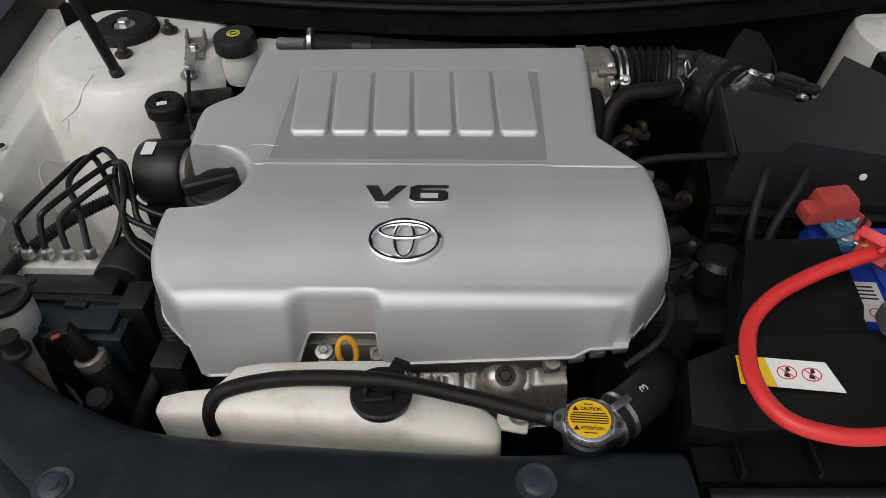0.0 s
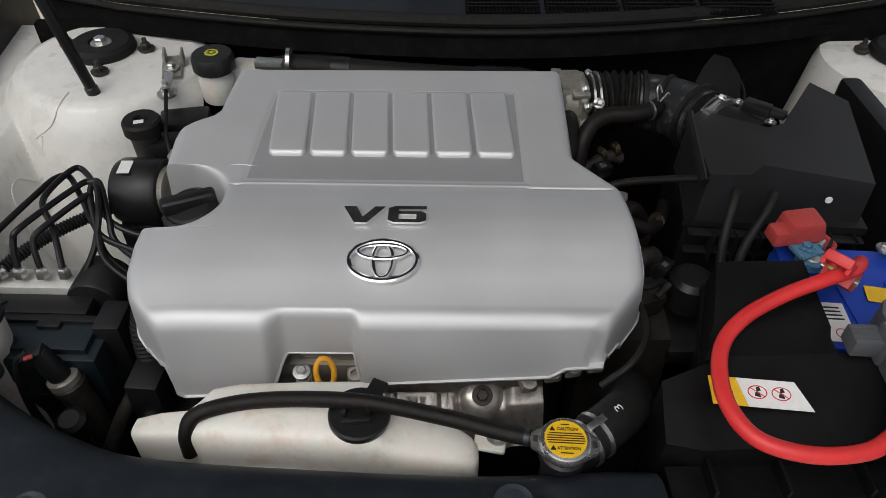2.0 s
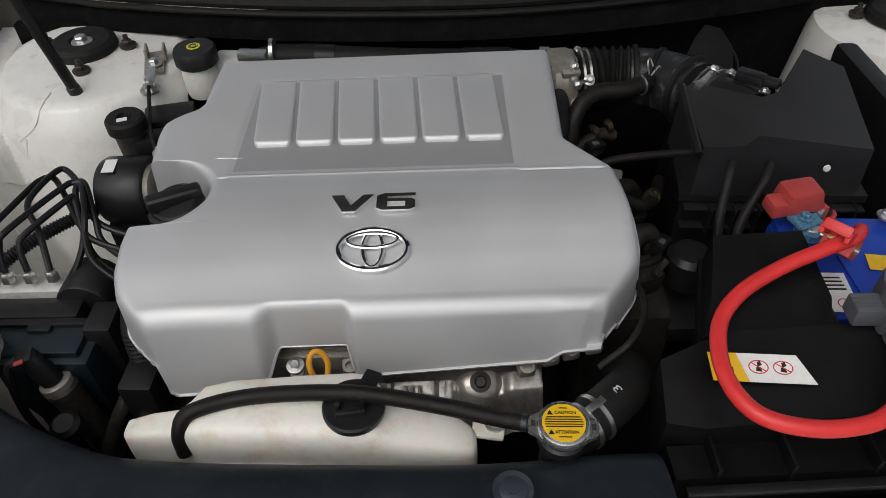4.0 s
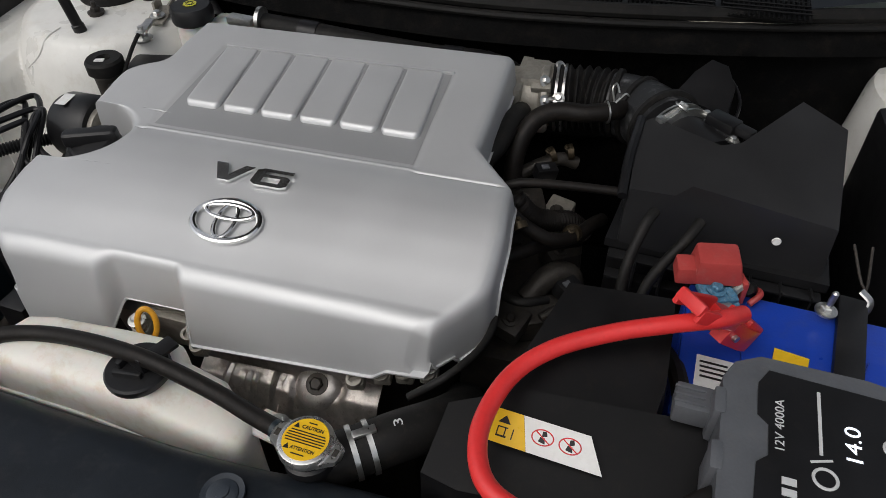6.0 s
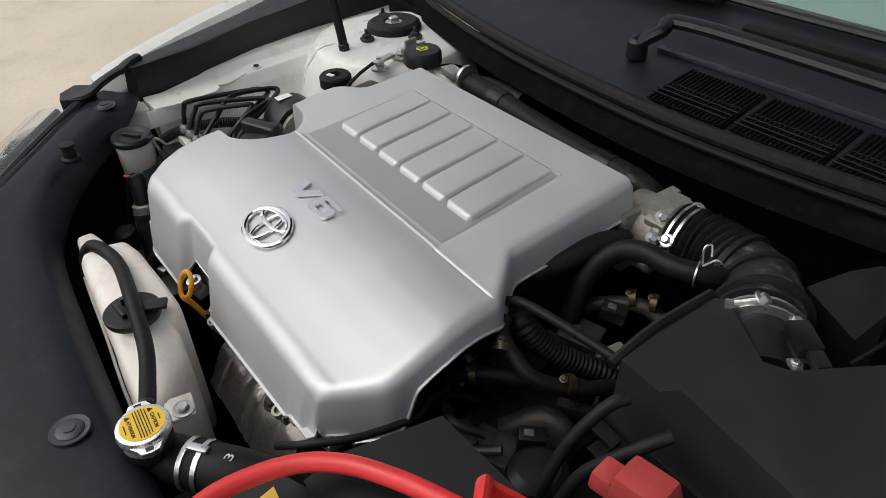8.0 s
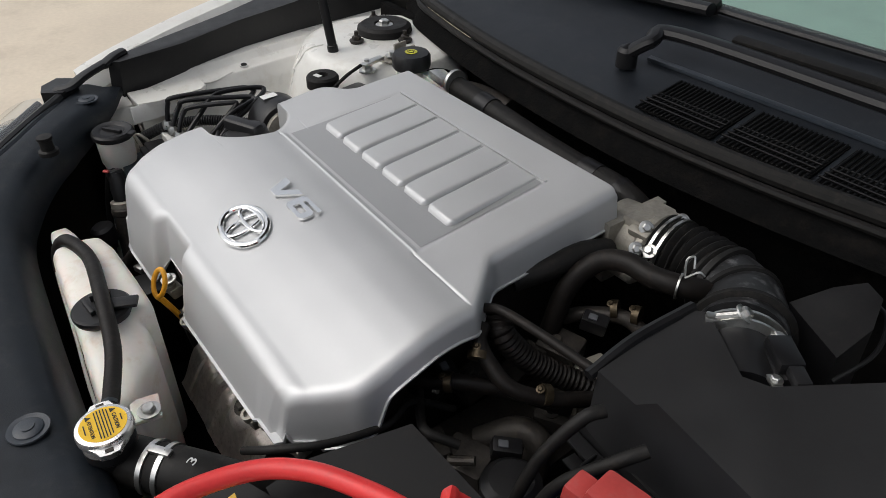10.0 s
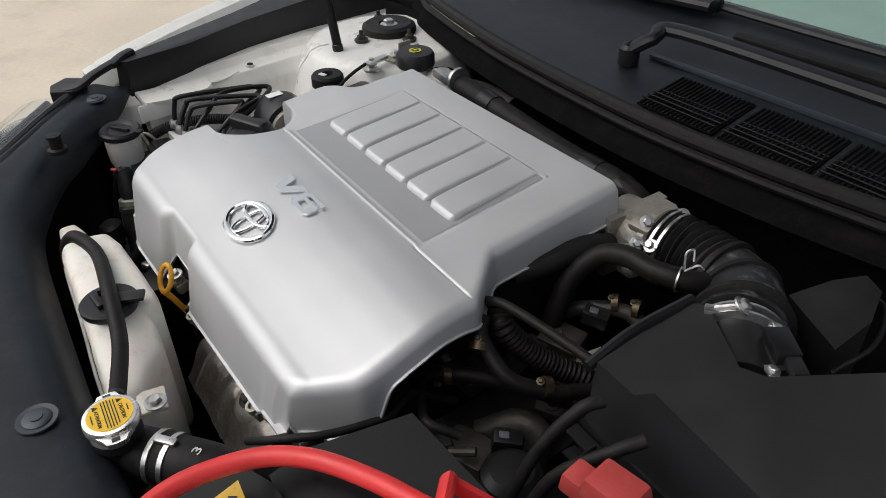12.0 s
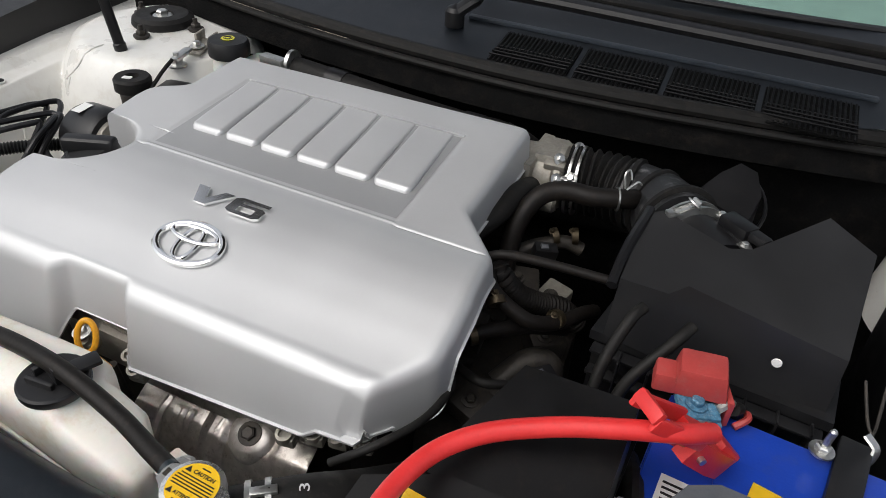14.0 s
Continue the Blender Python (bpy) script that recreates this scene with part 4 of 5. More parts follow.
part("lead", tube([(0.500, 0.622, 0.885), (0.506, 0.634, 0.876), (0.504, 0.645, 0.85), (0.49, 0.66, 0.80)], 0.006, 10), rubber, term)
part("red_lead", tube([(0.505, 0.618, 0.868), (0.515, 0.628, 0.874), (0.512, 0.642, 0.866), (0.50, 0.65, 0.84)], 0.0035, 8), red_faded, term)

jc = thing("jumper_clamp", "bright red jumper clamp gripping the battery terminal", "jumper clamp", (0.47, 0.55, 0.87))
ax = Vector((0.088, 0.082, -0.105)).normalized()
ay = Vector((0, 0, 1)).cross(ax).normalized()
az = ax.cross(ay)
JM = Matrix(((ax.x, ay.x, az.x, 0.463), (ax.y, ay.y, az.y, 0.532), (ax.z, ay.z, az.z, 0.924), (0, 0, 0, 1))) @ Matrix.Diagonal((0.85, 0.82, 0.82, 1))


def clamp_piece(*bms):
    bm = join(*bms)
    bm.transform(JM)
    return bm


for s in (1, -1):
    out = [(-0.012, 0.004), (-0.010, 0.020), (0.030, 0.023), (0.058, 0.019), (0.072, 0.012), (0.074, 0.003)]
    body = loft([[(x, y * s, -0.017) for x, y in out], [(x, y * s, 0.012) for x, y in out]])
    j = part("jaw", clamp_piece(bevelled(body, 0.003, 2)), red_plastic, jc)
    part("teeth", clamp_piece(*[box((0.020 + 0.008 * k, 0.0022 * s, 0.011), (0.004, 0.003, 0.006), bevel=0.0006, seg=1) for k in range(5)]), brass, j, "brass-coloured jaw teeth")
    part("handle_bar", clamp_piece(box((-0.045, 0.017 * s, 0.006), (0.078, 0.007, 0.017), (0, -6, 2 * s), 0.003)), red_plastic, jc)
part("handle_end", clamp_piece(box((-0.083, 0.0, 0.008), (0.010, 0.036, 0.015), bevel=0.004)), red_plastic, jc)
part("hinge_pin", clamp_piece(lathe([(0.004, -0.026), (0.004, 0.026)], (0.004, 0, -0.004), (0, 1, 0), 12)), steel, jc)
part("copper_braid", clamp_piece(box((-0.030, 0.0, -0.004), (0.040, 0.022, 0.006), bevel=0.002)), brass, jc)
part("guard", clamp_piece(box((0.046, 0.0, 0.012), (0.040, 0.034, 0.012), (0, 5, 0), 0.004)), red_plastic, jc)
part("cable", tube([(0.478, 0.530, 0.940), (0.455, 0.506, 0.953), (0.415, 0.490, 0.953), (0.368, 0.474, 0.947), (0.320, 0.449, 0.940), (0.289, 0.414, 0.934), (0.277, 0.360, 0.932), (0.292, 0.318, 0.930), (0.335, 0.300, 0.930), (0.385, 0.302, 0.930), (0.418, 0.318, 0.932), (0.440, 0.335, 0.934)], 0.0080, 14, 8), red_cable, jc, "thick red silicone cable")
part("sleeve", tube([(0.428, 0.325, 0.933), (0.444, 0.338, 0.934), (0.460, 0.350, 0.932)], 0.0105, 12), rubber, jc)

js = thing("jump_starter", "grey rubber-edged portable jump starter with lit display", "jump starter", (0.53, 0.36, 0.89))
JS = pose(0.528, 0.345, 0.934, 0, 0, -4)
def dev(bm):
    bm.transform(JS)
    return bm
oct_out = [(-0.070, -0.13), (0.070, -0.13), (0.078, -0.12), (0.078, 0.095), (0.062, 0.118), (0.03, 0.124), (-0.05, 0.124), (-0.070, 0.112), (-0.078, 0.095), (-0.078, -0.12)]
part("bumper", dev(prism(oct_out, -0.024, 0.019, 0.008, 0, 3)), grey_rubber, js, "grey ribbed rubber bumper")
face_out = [(-0.058, -0.12), (0.060, -0.12), (0.062, 0.09), (0.048, 0.106), (-0.044, 0.110), (-0.052, 0.095), (-0.052, 0.065), (-0.044, 0.058), (-0.044, 0.03), (-0.052, 0.022)]
part("face", dev(prism(face_out, 0.0, 0.0205, 0.0015)), black_gloss, js, "glossy black control face")
for y in (0.07, 0.02, -0.03, -0.08):
    part("grip_rib", dev(box((-0.079, y, 0.0), (0.010, 0.026, 0.042), bevel=0.004)), grey_rubber, js)
part("socket", dev(join(box((-0.096, 0.075, -0.002), (0.030, 0.026, 0.022), bevel=0.003), *[box((-0.10, 0.068 + 0.007 * k, 0.009), (0.024, 0.003, 0.003), bevel=0.001) for k in range(3)])), grey_rubber, js)
FZ = 0.0209
part("printed_rating", dev(text_mesh("12V 4000A", 0.0095, 0.0003, pose(-0.036, 0.060, FZ, 0, 0, 90), 0.046)), grey_ink, js)
part("pulse_line", dev(join(box((-0.008, 0.070, FZ), (0.0025, 0.058, 0.0003), bevel=0), box((-0.008, 0.036, FZ), (0.016, 0.002, 0.0003), (0, 0, 20), 0))), grey_ink, js)
part("power_ring", dev(oval_ring(0.008, 0.008, 0.0012, pose(-0.006, 0.022, FZ), 24)), grey_ink, js)
glow = bpy.data.materials.new("lit_display")
glow.use_nodes = True
glow.node_tree.nodes["Principled BSDF"].inputs["Emission Color"].default_value = (0.75, 0.85, 1.0, 1)
glow.node_tree.nodes["Principled BSDF"].inputs["Emission Strength"].default_value = 0.9
green = bpy.data.materials.new("green_lamp")
green.use_nodes = True
green.node_tree.nodes["Principled BSDF"].inputs["Emission Color"].default_value = (0.05, 0.9, 0.3, 1)
green.node_tree.nodes["Principled BSDF"].inputs["Emission Strength"].default_value = 1.0
part("display", dev(text_mesh("14.0", 0.016, 0.0004, pose(0.015, 0.058, FZ, 0, 0, 90), 0.030)), glow, js, "lit pale blue digits")
part("volt_ring", dev(oval_ring(0.007, 0.007, 0.0010, pose(0.042, 0.062, FZ), 24)), grey_ink, js)
for k in range(4):
    part("charge_bar", dev(box((-0.030, 0.012 - 0.009 * k, FZ), (0.010, 0.006, 0.0004), bevel=0)), grey_ink if k < 2 else green if k > 2 else grey_ink, js)
part("yellow_mark", dev(join(box((0.002, -0.010, FZ), (0.016, 0.005, 0.0003), bevel=0), box((0.002, -0.020, FZ), (0.016, 0.005, 0.0003), bevel=0))), yellow_label, js)
part("red_button", dev(lathe([(0.008, 0), (0.008, 0.0015), (0.006, 0.002)], (0.030, -0.004, FZ))), red_ink, js)
part("side_pad", dev(box((0.060, 0.02, 0.015), (0.022, 0.05, 0.012), bevel=0.005)), grey_rubber, js)

# ---- air intake ----
ab = thing("airbox", "black plastic air filter box with angular lid", "airbox", (0.48, 0.79, 0.60))
top = [(0.366, 0.711, 0.922), (0.416, 0.702, 0.927), (0.432, 0.707, 0.939), (0.590, 0.703, 0.912), (0.610, 0.862, 0.940), (0.558, 0.890, 0.955), (0.486, 0.790, 0.950), (0.458, 0.782, 0.948), (0.385, 0.842, 0.938), (0.368, 0.832, 0.934)]
part("lid", prism(top, 0.845, 0.93, 0.007, 0.003, 3), satin_plastic, ab)
part("lid_rim", prism([(0.352, 0.712), (0.598, 0.690), (0.614, 0.855), (0.565, 0.92), (0.375, 0.845)], 0.834, 0.846, 0.002), black_plastic, ab)
part("lower_box", prism([(0.358, 0.718), (0.592, 0.698), (0.606, 0.85), (0.56, 0.91), (0.38, 0.84)], 0.60, 0.836, 0.006), black_plastic, ab)
part("front_rim", tube([(0.362, 0.708, 0.914), (0.364, 0.765, 0.928), (0.372, 0.838, 0.935)], 0.006, 8), black_gloss, ab)
for i in range(7):
    x = 0.39 + 0.032 * i
    part("front_rib", box((x, 0.698 - 0.04 * (x - 0.35) - 0.004, 0.815), (0.0025, 0.020, 0.045), bevel=0.0008, seg=1), black_plastic, ab)
for z in (0.832, 0.800):
    part("shelf_rib", box((0.475, 0.692, z), (0.235, 0.016, 0.0035), (0, 0, -5), 0.001), black_plastic, ab)
part("paint_dot", lathe([(0.0, 0), (0.005, 0), (0.0045, 0.0012), (0.0, 0.0014)], (0.531, 0.6985, 0.890), (-0.05, -1, 0.1)), white_label, ab)
part("maf_duct", tube([(0.46, 0.80, 0.905), (0.44, 0.83, 0.905), (0.415, 0.855, 0.905)], 0.036, 24), black_plastic, ab)
part("neck_saddle", box((0.478, 0.815, 0.885), (0.06, 0.07, 0.07), (0, 0, 40), 0.01), black_plastic, ab)

maf = thing("air_flow_sensor", "black air flow sensor with bright screws", "sensor", (0.465, 0.84, 0.93))
SMM = pose(0.466, 0.838, 0.944, 0, 0, -38)
for nm, c, s, mt in (("body", (0, 0, 0), (0.038, 0.022, 0.014), black_gloss), ("plug", (0.028, 0.002, 0), (0.024, 0.014, 0.011), black_plastic), ("base", (0, 0, -0.014), (0.050, 0.026, 0.018), black_plastic)):
    bm = box(c, s, bevel=0.003)
    bm.transform(SMM)
    part(nm, bm, mt, maf)
for x in (-0.028, 0.026):
    bm = join(box((x, -0.016 if x > 0 else 0.006, -0.006), (0.015, 0.010, 0.003), bevel=0.001), bolt_head((x, -0.016 if x > 0 else 0.006, -0.005), (0, 0, 1), 0.004, 0.004))
    bm.transform(SMM)
    part("screw", bm, steel, maf)
part("wire", tube([(0.50, 0.815, 0.945), (0.515, 0.805, 0.935), (0.52, 0.80, 0.90)], 0.004, 8, ribs=(0.004, 0.0012)), rubber, maf)

ih = thing("intake_hose", "black ribbed rubber intake hose with dusty elbow", "intake hose", (0.33, 0.92, 0.86))
part("bellows", tube([(0.250, 0.955, 0.880), (0.294, 0.958, 0.882), (0.336, 0.951, 0.885)], 0.043, 32, 6, ribs=(0.0115, 0.007)), rubber, ih)
part("elbow", tube([(0.331, 0.952, 0.885), (0.354, 0.944, 0.887), (0.380, 0.923, 0.891), (0.400, 0.891, 0.896), (0.412, 0.868, 0.900)], (0.042, 0.046), 32), dusty_rubber, ih, "dusty rubber elbow")
for p, d, r in (((0.256, 0.956, 0.880), (1, 0.05, 0.03), 0.0475), ((0.266, 0.957, 0.880), (1, 0.04, 0.03), 0.0475), ((0.418, 0.857, 0.901), (0.55, -0.83, 0.1), 0.0475), ((0.426, 0.845, 0.902), (0.55, -0.83, 0.1), 0.0475)):
    part("clamp_band", lathe([(r - 0.003, -0.0018), (r, -0.0018), (r, 0.0018), (r - 0.003, 0.0018)], p, d, 36), steel, ih)
for p, d, r in (((0.370, 0.932, 0.889), (0.8, -0.55, 0.1), 0.0475), ((0.403, 0.885, 0.897), (0.55, -0.83, 0.1), 0.0520), ((0.339, 0.950, 0.886), (1, -0.15, 0.05), 0.047)):
    part("collar", lathe([(r - 0.006, -0.005), (r, -0.003), (r, 0.003), (r - 0.006, 0.005)], p, d, 36), rubber, ih)
part("clamp_screw", join(tube([(0.398, 0.836, 0.942), (0.418, 0.850, 0.952)], 0.0035, 8), bolt_head((0.416, 0.849, 0.950), (0.4, 0.3, 0.6), 0.006, 0.006), box((0.399, 0.836, 0.940), (0.020, 0.012, 0.006), (0, 0, 35), 0.002)), steel, ih)
part("clamp_screw", join(bolt_head((0.262, 0.915, 0.903), (0, -0.6, 0.6), 0.005, 0.007), tube([(0.250, 0.913, 0.902), (0.270, 0.915, 0.902)], 0.0035, 8)), steel, ih)

tb = thing("throttle_body", "cast aluminium throttle body bolted to the manifold", "throttle body", (0.235, 0.955, 0.82))
part("body", lathe([(0.040, -0.050), (0.041, -0.02), (0.040, 0.0), (0.044, 0.004), (0.044, 0.012), (0.040, 0.016)], (0.232, 0.955, 0.879), (1, 0.05, 0.03), 32), aluminium, tb)
part("flange", prism([(0.196, 0.905), (0.210, 0.903), (0.214, 1.000), (0.199, 1.002)], 0.832, 0.914, 0.006, 0.0, 3), aluminium, tb)
part("motor_housing", prism([(0.205, 0.925), (0.250, 0.928), (0.256, 0.975), (0.238, 0.992), (0.204, 0.990)], 0.900, 0.919, 0.007, 0.005, 3), aluminium, tb, "cast motor housing with ribbed edge")
part("actuator", lathe([(0.014, 0), (0.015, 0.004), (0.015, 0.040), (0.011, 0.044)], (0.206, 0.916, 0.862), (1, 0, 0)), aluminium, tb)
for y, a in ((0.926, 20), (0.985, -20)):
    part("cast_lug", box((0.236, y, 0.910), (0.028, 0.012, 0.011), (a, 0, 4), 0.003), aluminium, tb)
for x, y, z in ((0.240, 0.930, 0.918), (0.244, 0.912, 0.898), (0.254, 0.978, 0.916)):
    part("bolt", bolt_head((x, y, z), (0.6, -0.5, 0.6), 0.005, 0.006), steel, tb)
part("coolant_nipple", tube([(0.226, 0.914, 0.872), (0.226, 0.898, 0.866)], 0.011, 14), aluminium, tb)

res2 = thing("intake_resonator", "black plastic intake resonator beside the airbox", "resonator", (0.485, 0.98, 0.60))
outline = [(0.405, 0.945, 0.912), (0.484, 0.915, 0.902), (0.496, 0.960, 0.922), (0.482, 1.000, 0.936), (0.455, 1.012, 0.938), (0.428, 0.985, 0.930)]
part("body", prism(outline, 0.60, 0.92, 0.012, 0.008, 4), black_gloss, res2)
part("rim", tube([(x + (0.003 if x > 0.45 else -0.003), y, z - 0.022) for x, y, z in outline[1:5]], 0.0025, 8), black_gloss, res2)

ph = thing("breather_hose", "brown-black rubber breather hose to the intake elbow", "hose", (0.28, 0.86, 0.85))
part("hose", tube([(0.223, 0.80, 0.80), (0.222, 0.826, 0.865), (0.238, 0.852, 0.902), (0.266, 0.866, 0.913), (0.302, 0.868, 0.914), (0.332, 0.880, 0.914), (0.350, 0.905, 0.906)], 0.0122, 14), hose_rubber, ph)
part("spring_clip", join(lathe([(0.0135, -0.001), (0.0150, -0.001), (0.0150, 0.001), (0.0135, 0.001)], (0.329, 0.878, 0.914), (1, 0.4, 0), 24), tube([(0.336, 0.872, 0.934), (0.332, 0.876, 0.950), (0.336, 0.882, 0.954), (0.341, 0.878, 0.944)], 0.0013, 6), tube([(0.338, 0.870, 0.934), (0.348, 0.876, 0.944), (0.353, 0.880, 0.940)], 0.0013, 6)), steel, ph)

for nm, lb, pts, r, ribs, mt in (
    ("vacuum_hose", "thin straight black vacuum hose to the airbox", [(0.225, 0.700, 0.905), (0.250, 0.704, 0.915), (0.300, 0.712, 0.914), (0.356, 0.720, 0.910)], 0.0052, None, hose_rubber),
    ("heater_hose", "black bent heater hose beside the engine", [(0.236, 0.690, 0.895), (0.245, 0.677, 0.888), (0.266, 0.675, 0.872), (0.294, 0.680, 0.857), (0.318, 0.712, 0.842), (0.335, 0.750, 0.832), (0.345, 0.775, 0.82)], 0.0085, None, hose_rubber),
    ("corrugated_hose", "dusty corrugated hose among the engine lines", [(0.232, 0.715, 0.895), (0.246, 0.708, 0.880), (0.262, 0.730, 0.845), (0.280, 0.757, 0.820), (0.305, 0.785, 0.80), (0.325, 0.80, 0.77)], 0.0135, (0.006, 0.0022), hose_rubber),
    ("rear_hose", "black rear hose behind the silver cover", [(0.185, 0.775, 0.88), (0.200, 0.810, 0.888), (0.210, 0.86, 0.895), (0.215, 0.90, 0.885)], 0.014, None, rubber),
    ("wiring_loom", "black taped wiring loom behind the engine", [(-0.215, 1.006, 0.916), (-0.15, 1.004, 0.912), (-0.02, 0.996, 0.905), (0.08, 0.994, 0.900), (0.14, 0.993, 0.900), (0.185, 0.994, 0.885), (0.21, 1.00, 0.84)], 0.0185, None, rubber),
    ("fuel_pipe", "dull brass-coloured pipe beside the engine", [(0.215, 0.83, 0.815), (0.24, 0.845, 0.832), (0.275, 0.868, 0.838), (0.300, 0.875, 0.83)], 0.009, None, dark_metal),
    ("coolant_hose", "black coolant hose by the transmission", [(0.205, 0.62, 0.835), (0.228, 0.634, 0.842), (0.250, 0.655, 0.845), (0.285, 0.695, 0.835), (0.32, 0.74, 0.81)], 0.0088, None, hose_rubber),
    ("drain_hose", "thin black drain hose to the airbox", [(0.399, 0.690, 0.913), (0.391, 0.672, 0.908), (0.378, 0.64, 0.87), (0.375, 0.61, 0.82)], 0.0062, None, rubber),
    ("drain_hose", "thin black drain hose with pale printed tip", [(0.448, 0.688, 0.910), (0.436, 0.668, 0.900), (0.405, 0.635, 0.862), (0.395, 0.61, 0.82)], 0.0062, None, rubber),
    ("loom_branch", "thin black wiring with loose tape", [(0.19, 0.44, 0.84), (0.225, 0.455, 0.865), (0.25, 0.50, 0.865), (0.252, 0.56, 0.85), (0.235, 0.60, 0.84), (0.24, 0.65, 0.80)], 0.004, None, rubber),
    ("loom_branch", "thin black wiring with loose tape", [(0.22, 0.62, 0.83), (0.25, 0.60, 0.835), (0.275, 0.59, 0.84), (0.30, 0.61, 0.83)], 0.005, None, rubber),
):
    h = thing(nm, lb, "hose" if "loom" not in nm else "wiring", pts[0])
    part("run", tube(pts, r, 12, 6, ribs), mt, h)
    if nm == "wiring_loom":
        for q in (1, 3, 4):
            d = Vector(pts[q + 1]) - Vector(pts[q])
            part("tape_band", lathe([(r - 0.002, 0), (r + 0.0015, 0), (r + 0.0015, 0.03), (r - 0.002, 0.03)], pts[q], d, 16), black_gloss, h)

gear = thing("transmission", "grimy metal transmission housing with sensors", "transmission", (0.29, 0.67, 0.43))
part("housing", prism([(0.20, 0.56), (0.33, 0.56), (0.35, 0.68), (0.33, 0.84), (0.21, 0.86)], 0.43, 0.75, 0.02, 0.02), dark_metal, gear)
part("solenoid", lathe([(0.028, 0), (0.030, 0.01), (0.030, 0.045), (0.022, 0.052), (0.0, 0.054)], (0.352, 0.632, 0.765)), black_plastic, gear)
part("sensor", join(box((0.290, 0.630, 0.775), (0.05, 0.04, 0.04), (10, 0, 20), 0.006), tube([(0.27, 0.66, 0.77), (0.295, 0.69, 0.79), (0.318, 0.70, 0.785), (0.325, 0.69, 0.755)], 0.015, 12)), dark_metal, gear)
part("connector", box((0.195, 0.645, 0.815), (0.045, 0.035, 0.04), (0, 0, 15), 0.006), black_gloss, gear)
part("pipe", tube([(0.16, 0.63, 0.80), (0.20, 0.635, 0.812), (0.225, 0.64, 0.82)], 0.003, 8), steel, gear)
part("tube_end", tube([(0.295, 0.60, 0.81), (0.315, 0.618, 0.815)], 0.005, 10), dark_metal, gear)
part("clip", box((0.326, 0.688, 0.765), (0.008, 0.010, 0.010), (0, 0, 30), 0.002), clear_bottle, gear)
part("shelf", box((0.37, 0.64, 0.72), (0.10, 0.14, 0.03), bevel=0.01), black_plastic, gear)

# Brackets, fittings and clips among the lines
brass_dull = material("tarnished_fitting", (0.075, 0.058, 0.036), 0.42, 0.75, 0.3, 30, 300, 0.3, (0.05, 0.04, 0.03), 0.5)
for c, d, n_turn in (((0.262, 0.862, 0.845), (0.8, 0.5, 0.2), 22), ((0.285, 0.873, 0.847), (0.9, 0.3, 0.1), 22), ((0.252, 0.672, 0.880), (0.5, -0.6, -0.5), 18), ((0.312, 0.705, 0.848), (0.4, 0.9, -0.3), 18), ((0.238, 0.640, 0.846), (0.7, 0.6, 0.1), 18)):
    ft = thing("line_fitting", "tarnished brass-coloured clamp on an engine line", "hose clamp", c, "line fittings")
    part("band", lathe([(0.0085, 0), (0.0112, 0), (0.0112, 0.008), (0.0085, 0.008)], c, d, n_turn), brass_dull, ft)
    part("screw", bolt_head(tuple(Vector(c) + Vector((0, -0.003, 0.0095))), (0.2, -0.4, 1), 0.0026, 0.003), brass_dull, ft)
for c, sz, a, mt in (((0.242, 0.805, 0.800), (0.050, 0.040, 0.030), 20, dark_metal), ((0.285, 0.812, 0.785), (0.036, 0.050, 0.026), -15, aluminium), ((0.232, 0.755, 0.792), (0.030, 0.060, 0.030), 10, dark_metal), ((0.300, 0.742, 0.778), (0.045, 0.032, 0.028), 35, dark_metal), ((0.225, 0.690, 0.806), (0.032, 0.046, 0.028), 5, dark_metal), ((0.262, 0.602, 0.790), (0.036, 0.040, 0.024), -20, dark_metal)):
    part("cast_bracket", box(c, sz, (8, 5, a), 0.005), mt, gear)
    part("bolt", bolt_head((c[0], c[1] - 0.006, c[2] + sz[2] / 2), (0.1, -0.2, 1), 0.0055, 0.006), dark_metal, gear)
for c, a in (((0.262, 0.835, 0.838), 30), ((0.222, 0.655, 0.838), -10), ((0.318, 0.655, 0.808), 50)):
    plug_body = part("plug", box(c, (0.030, 0.018, 0.020), (10, 8, a), 0.003), black_gloss, gear)
    part("lock_tab", box((c[0], c[1] - 0.004, c[2] + 0.011), (0.010, 0.008, 0.003), (10, 8, a), 0.001), grey_rubber, plug_body)

# ---- left side: brake and suspension gear ----
st = thing("strut_mount", "black rubber suspension strut mount on white tower", "strut mount", (-0.533, 1.075, 0.90))
part("dust_cap", lathe([(0.0, 0.0), (0.052, 0.0), (0.054, 0.004), (0.052, 0.013), (0.044, 0.018), (0.020, 0.017), (0.018, 0.012), (0.0, 0.012)], (-0.533, 1.075, 0.905), (0, 0, 1), 40), rubber, st)
part("nut", bolt_head((-0.533, 1.075, 0.917), (0, 0, 1), 0.010, 0.010), steel, st)
for x, y in ((-0.514, 1.000), (-0.462, 1.075), (-0.595, 1.09)):
    n = part("stud_nut", join(lathe([(0.012, 0), (0.012, 0.006), (0.008, 0.008)], (x, y, 0.904)), bolt_head((x, y, 0.908), (0, 0, 1), 0.008, 0.009), lathe([(0.004, 0.015), (0.004, 0.023), (0.0, 0.024)], (x, y, 0.904), (0, 0, 1), 10)), dark_metal, st)

copy_thing(st, Matrix.Translation((0.825, 1.100, 0.879)))

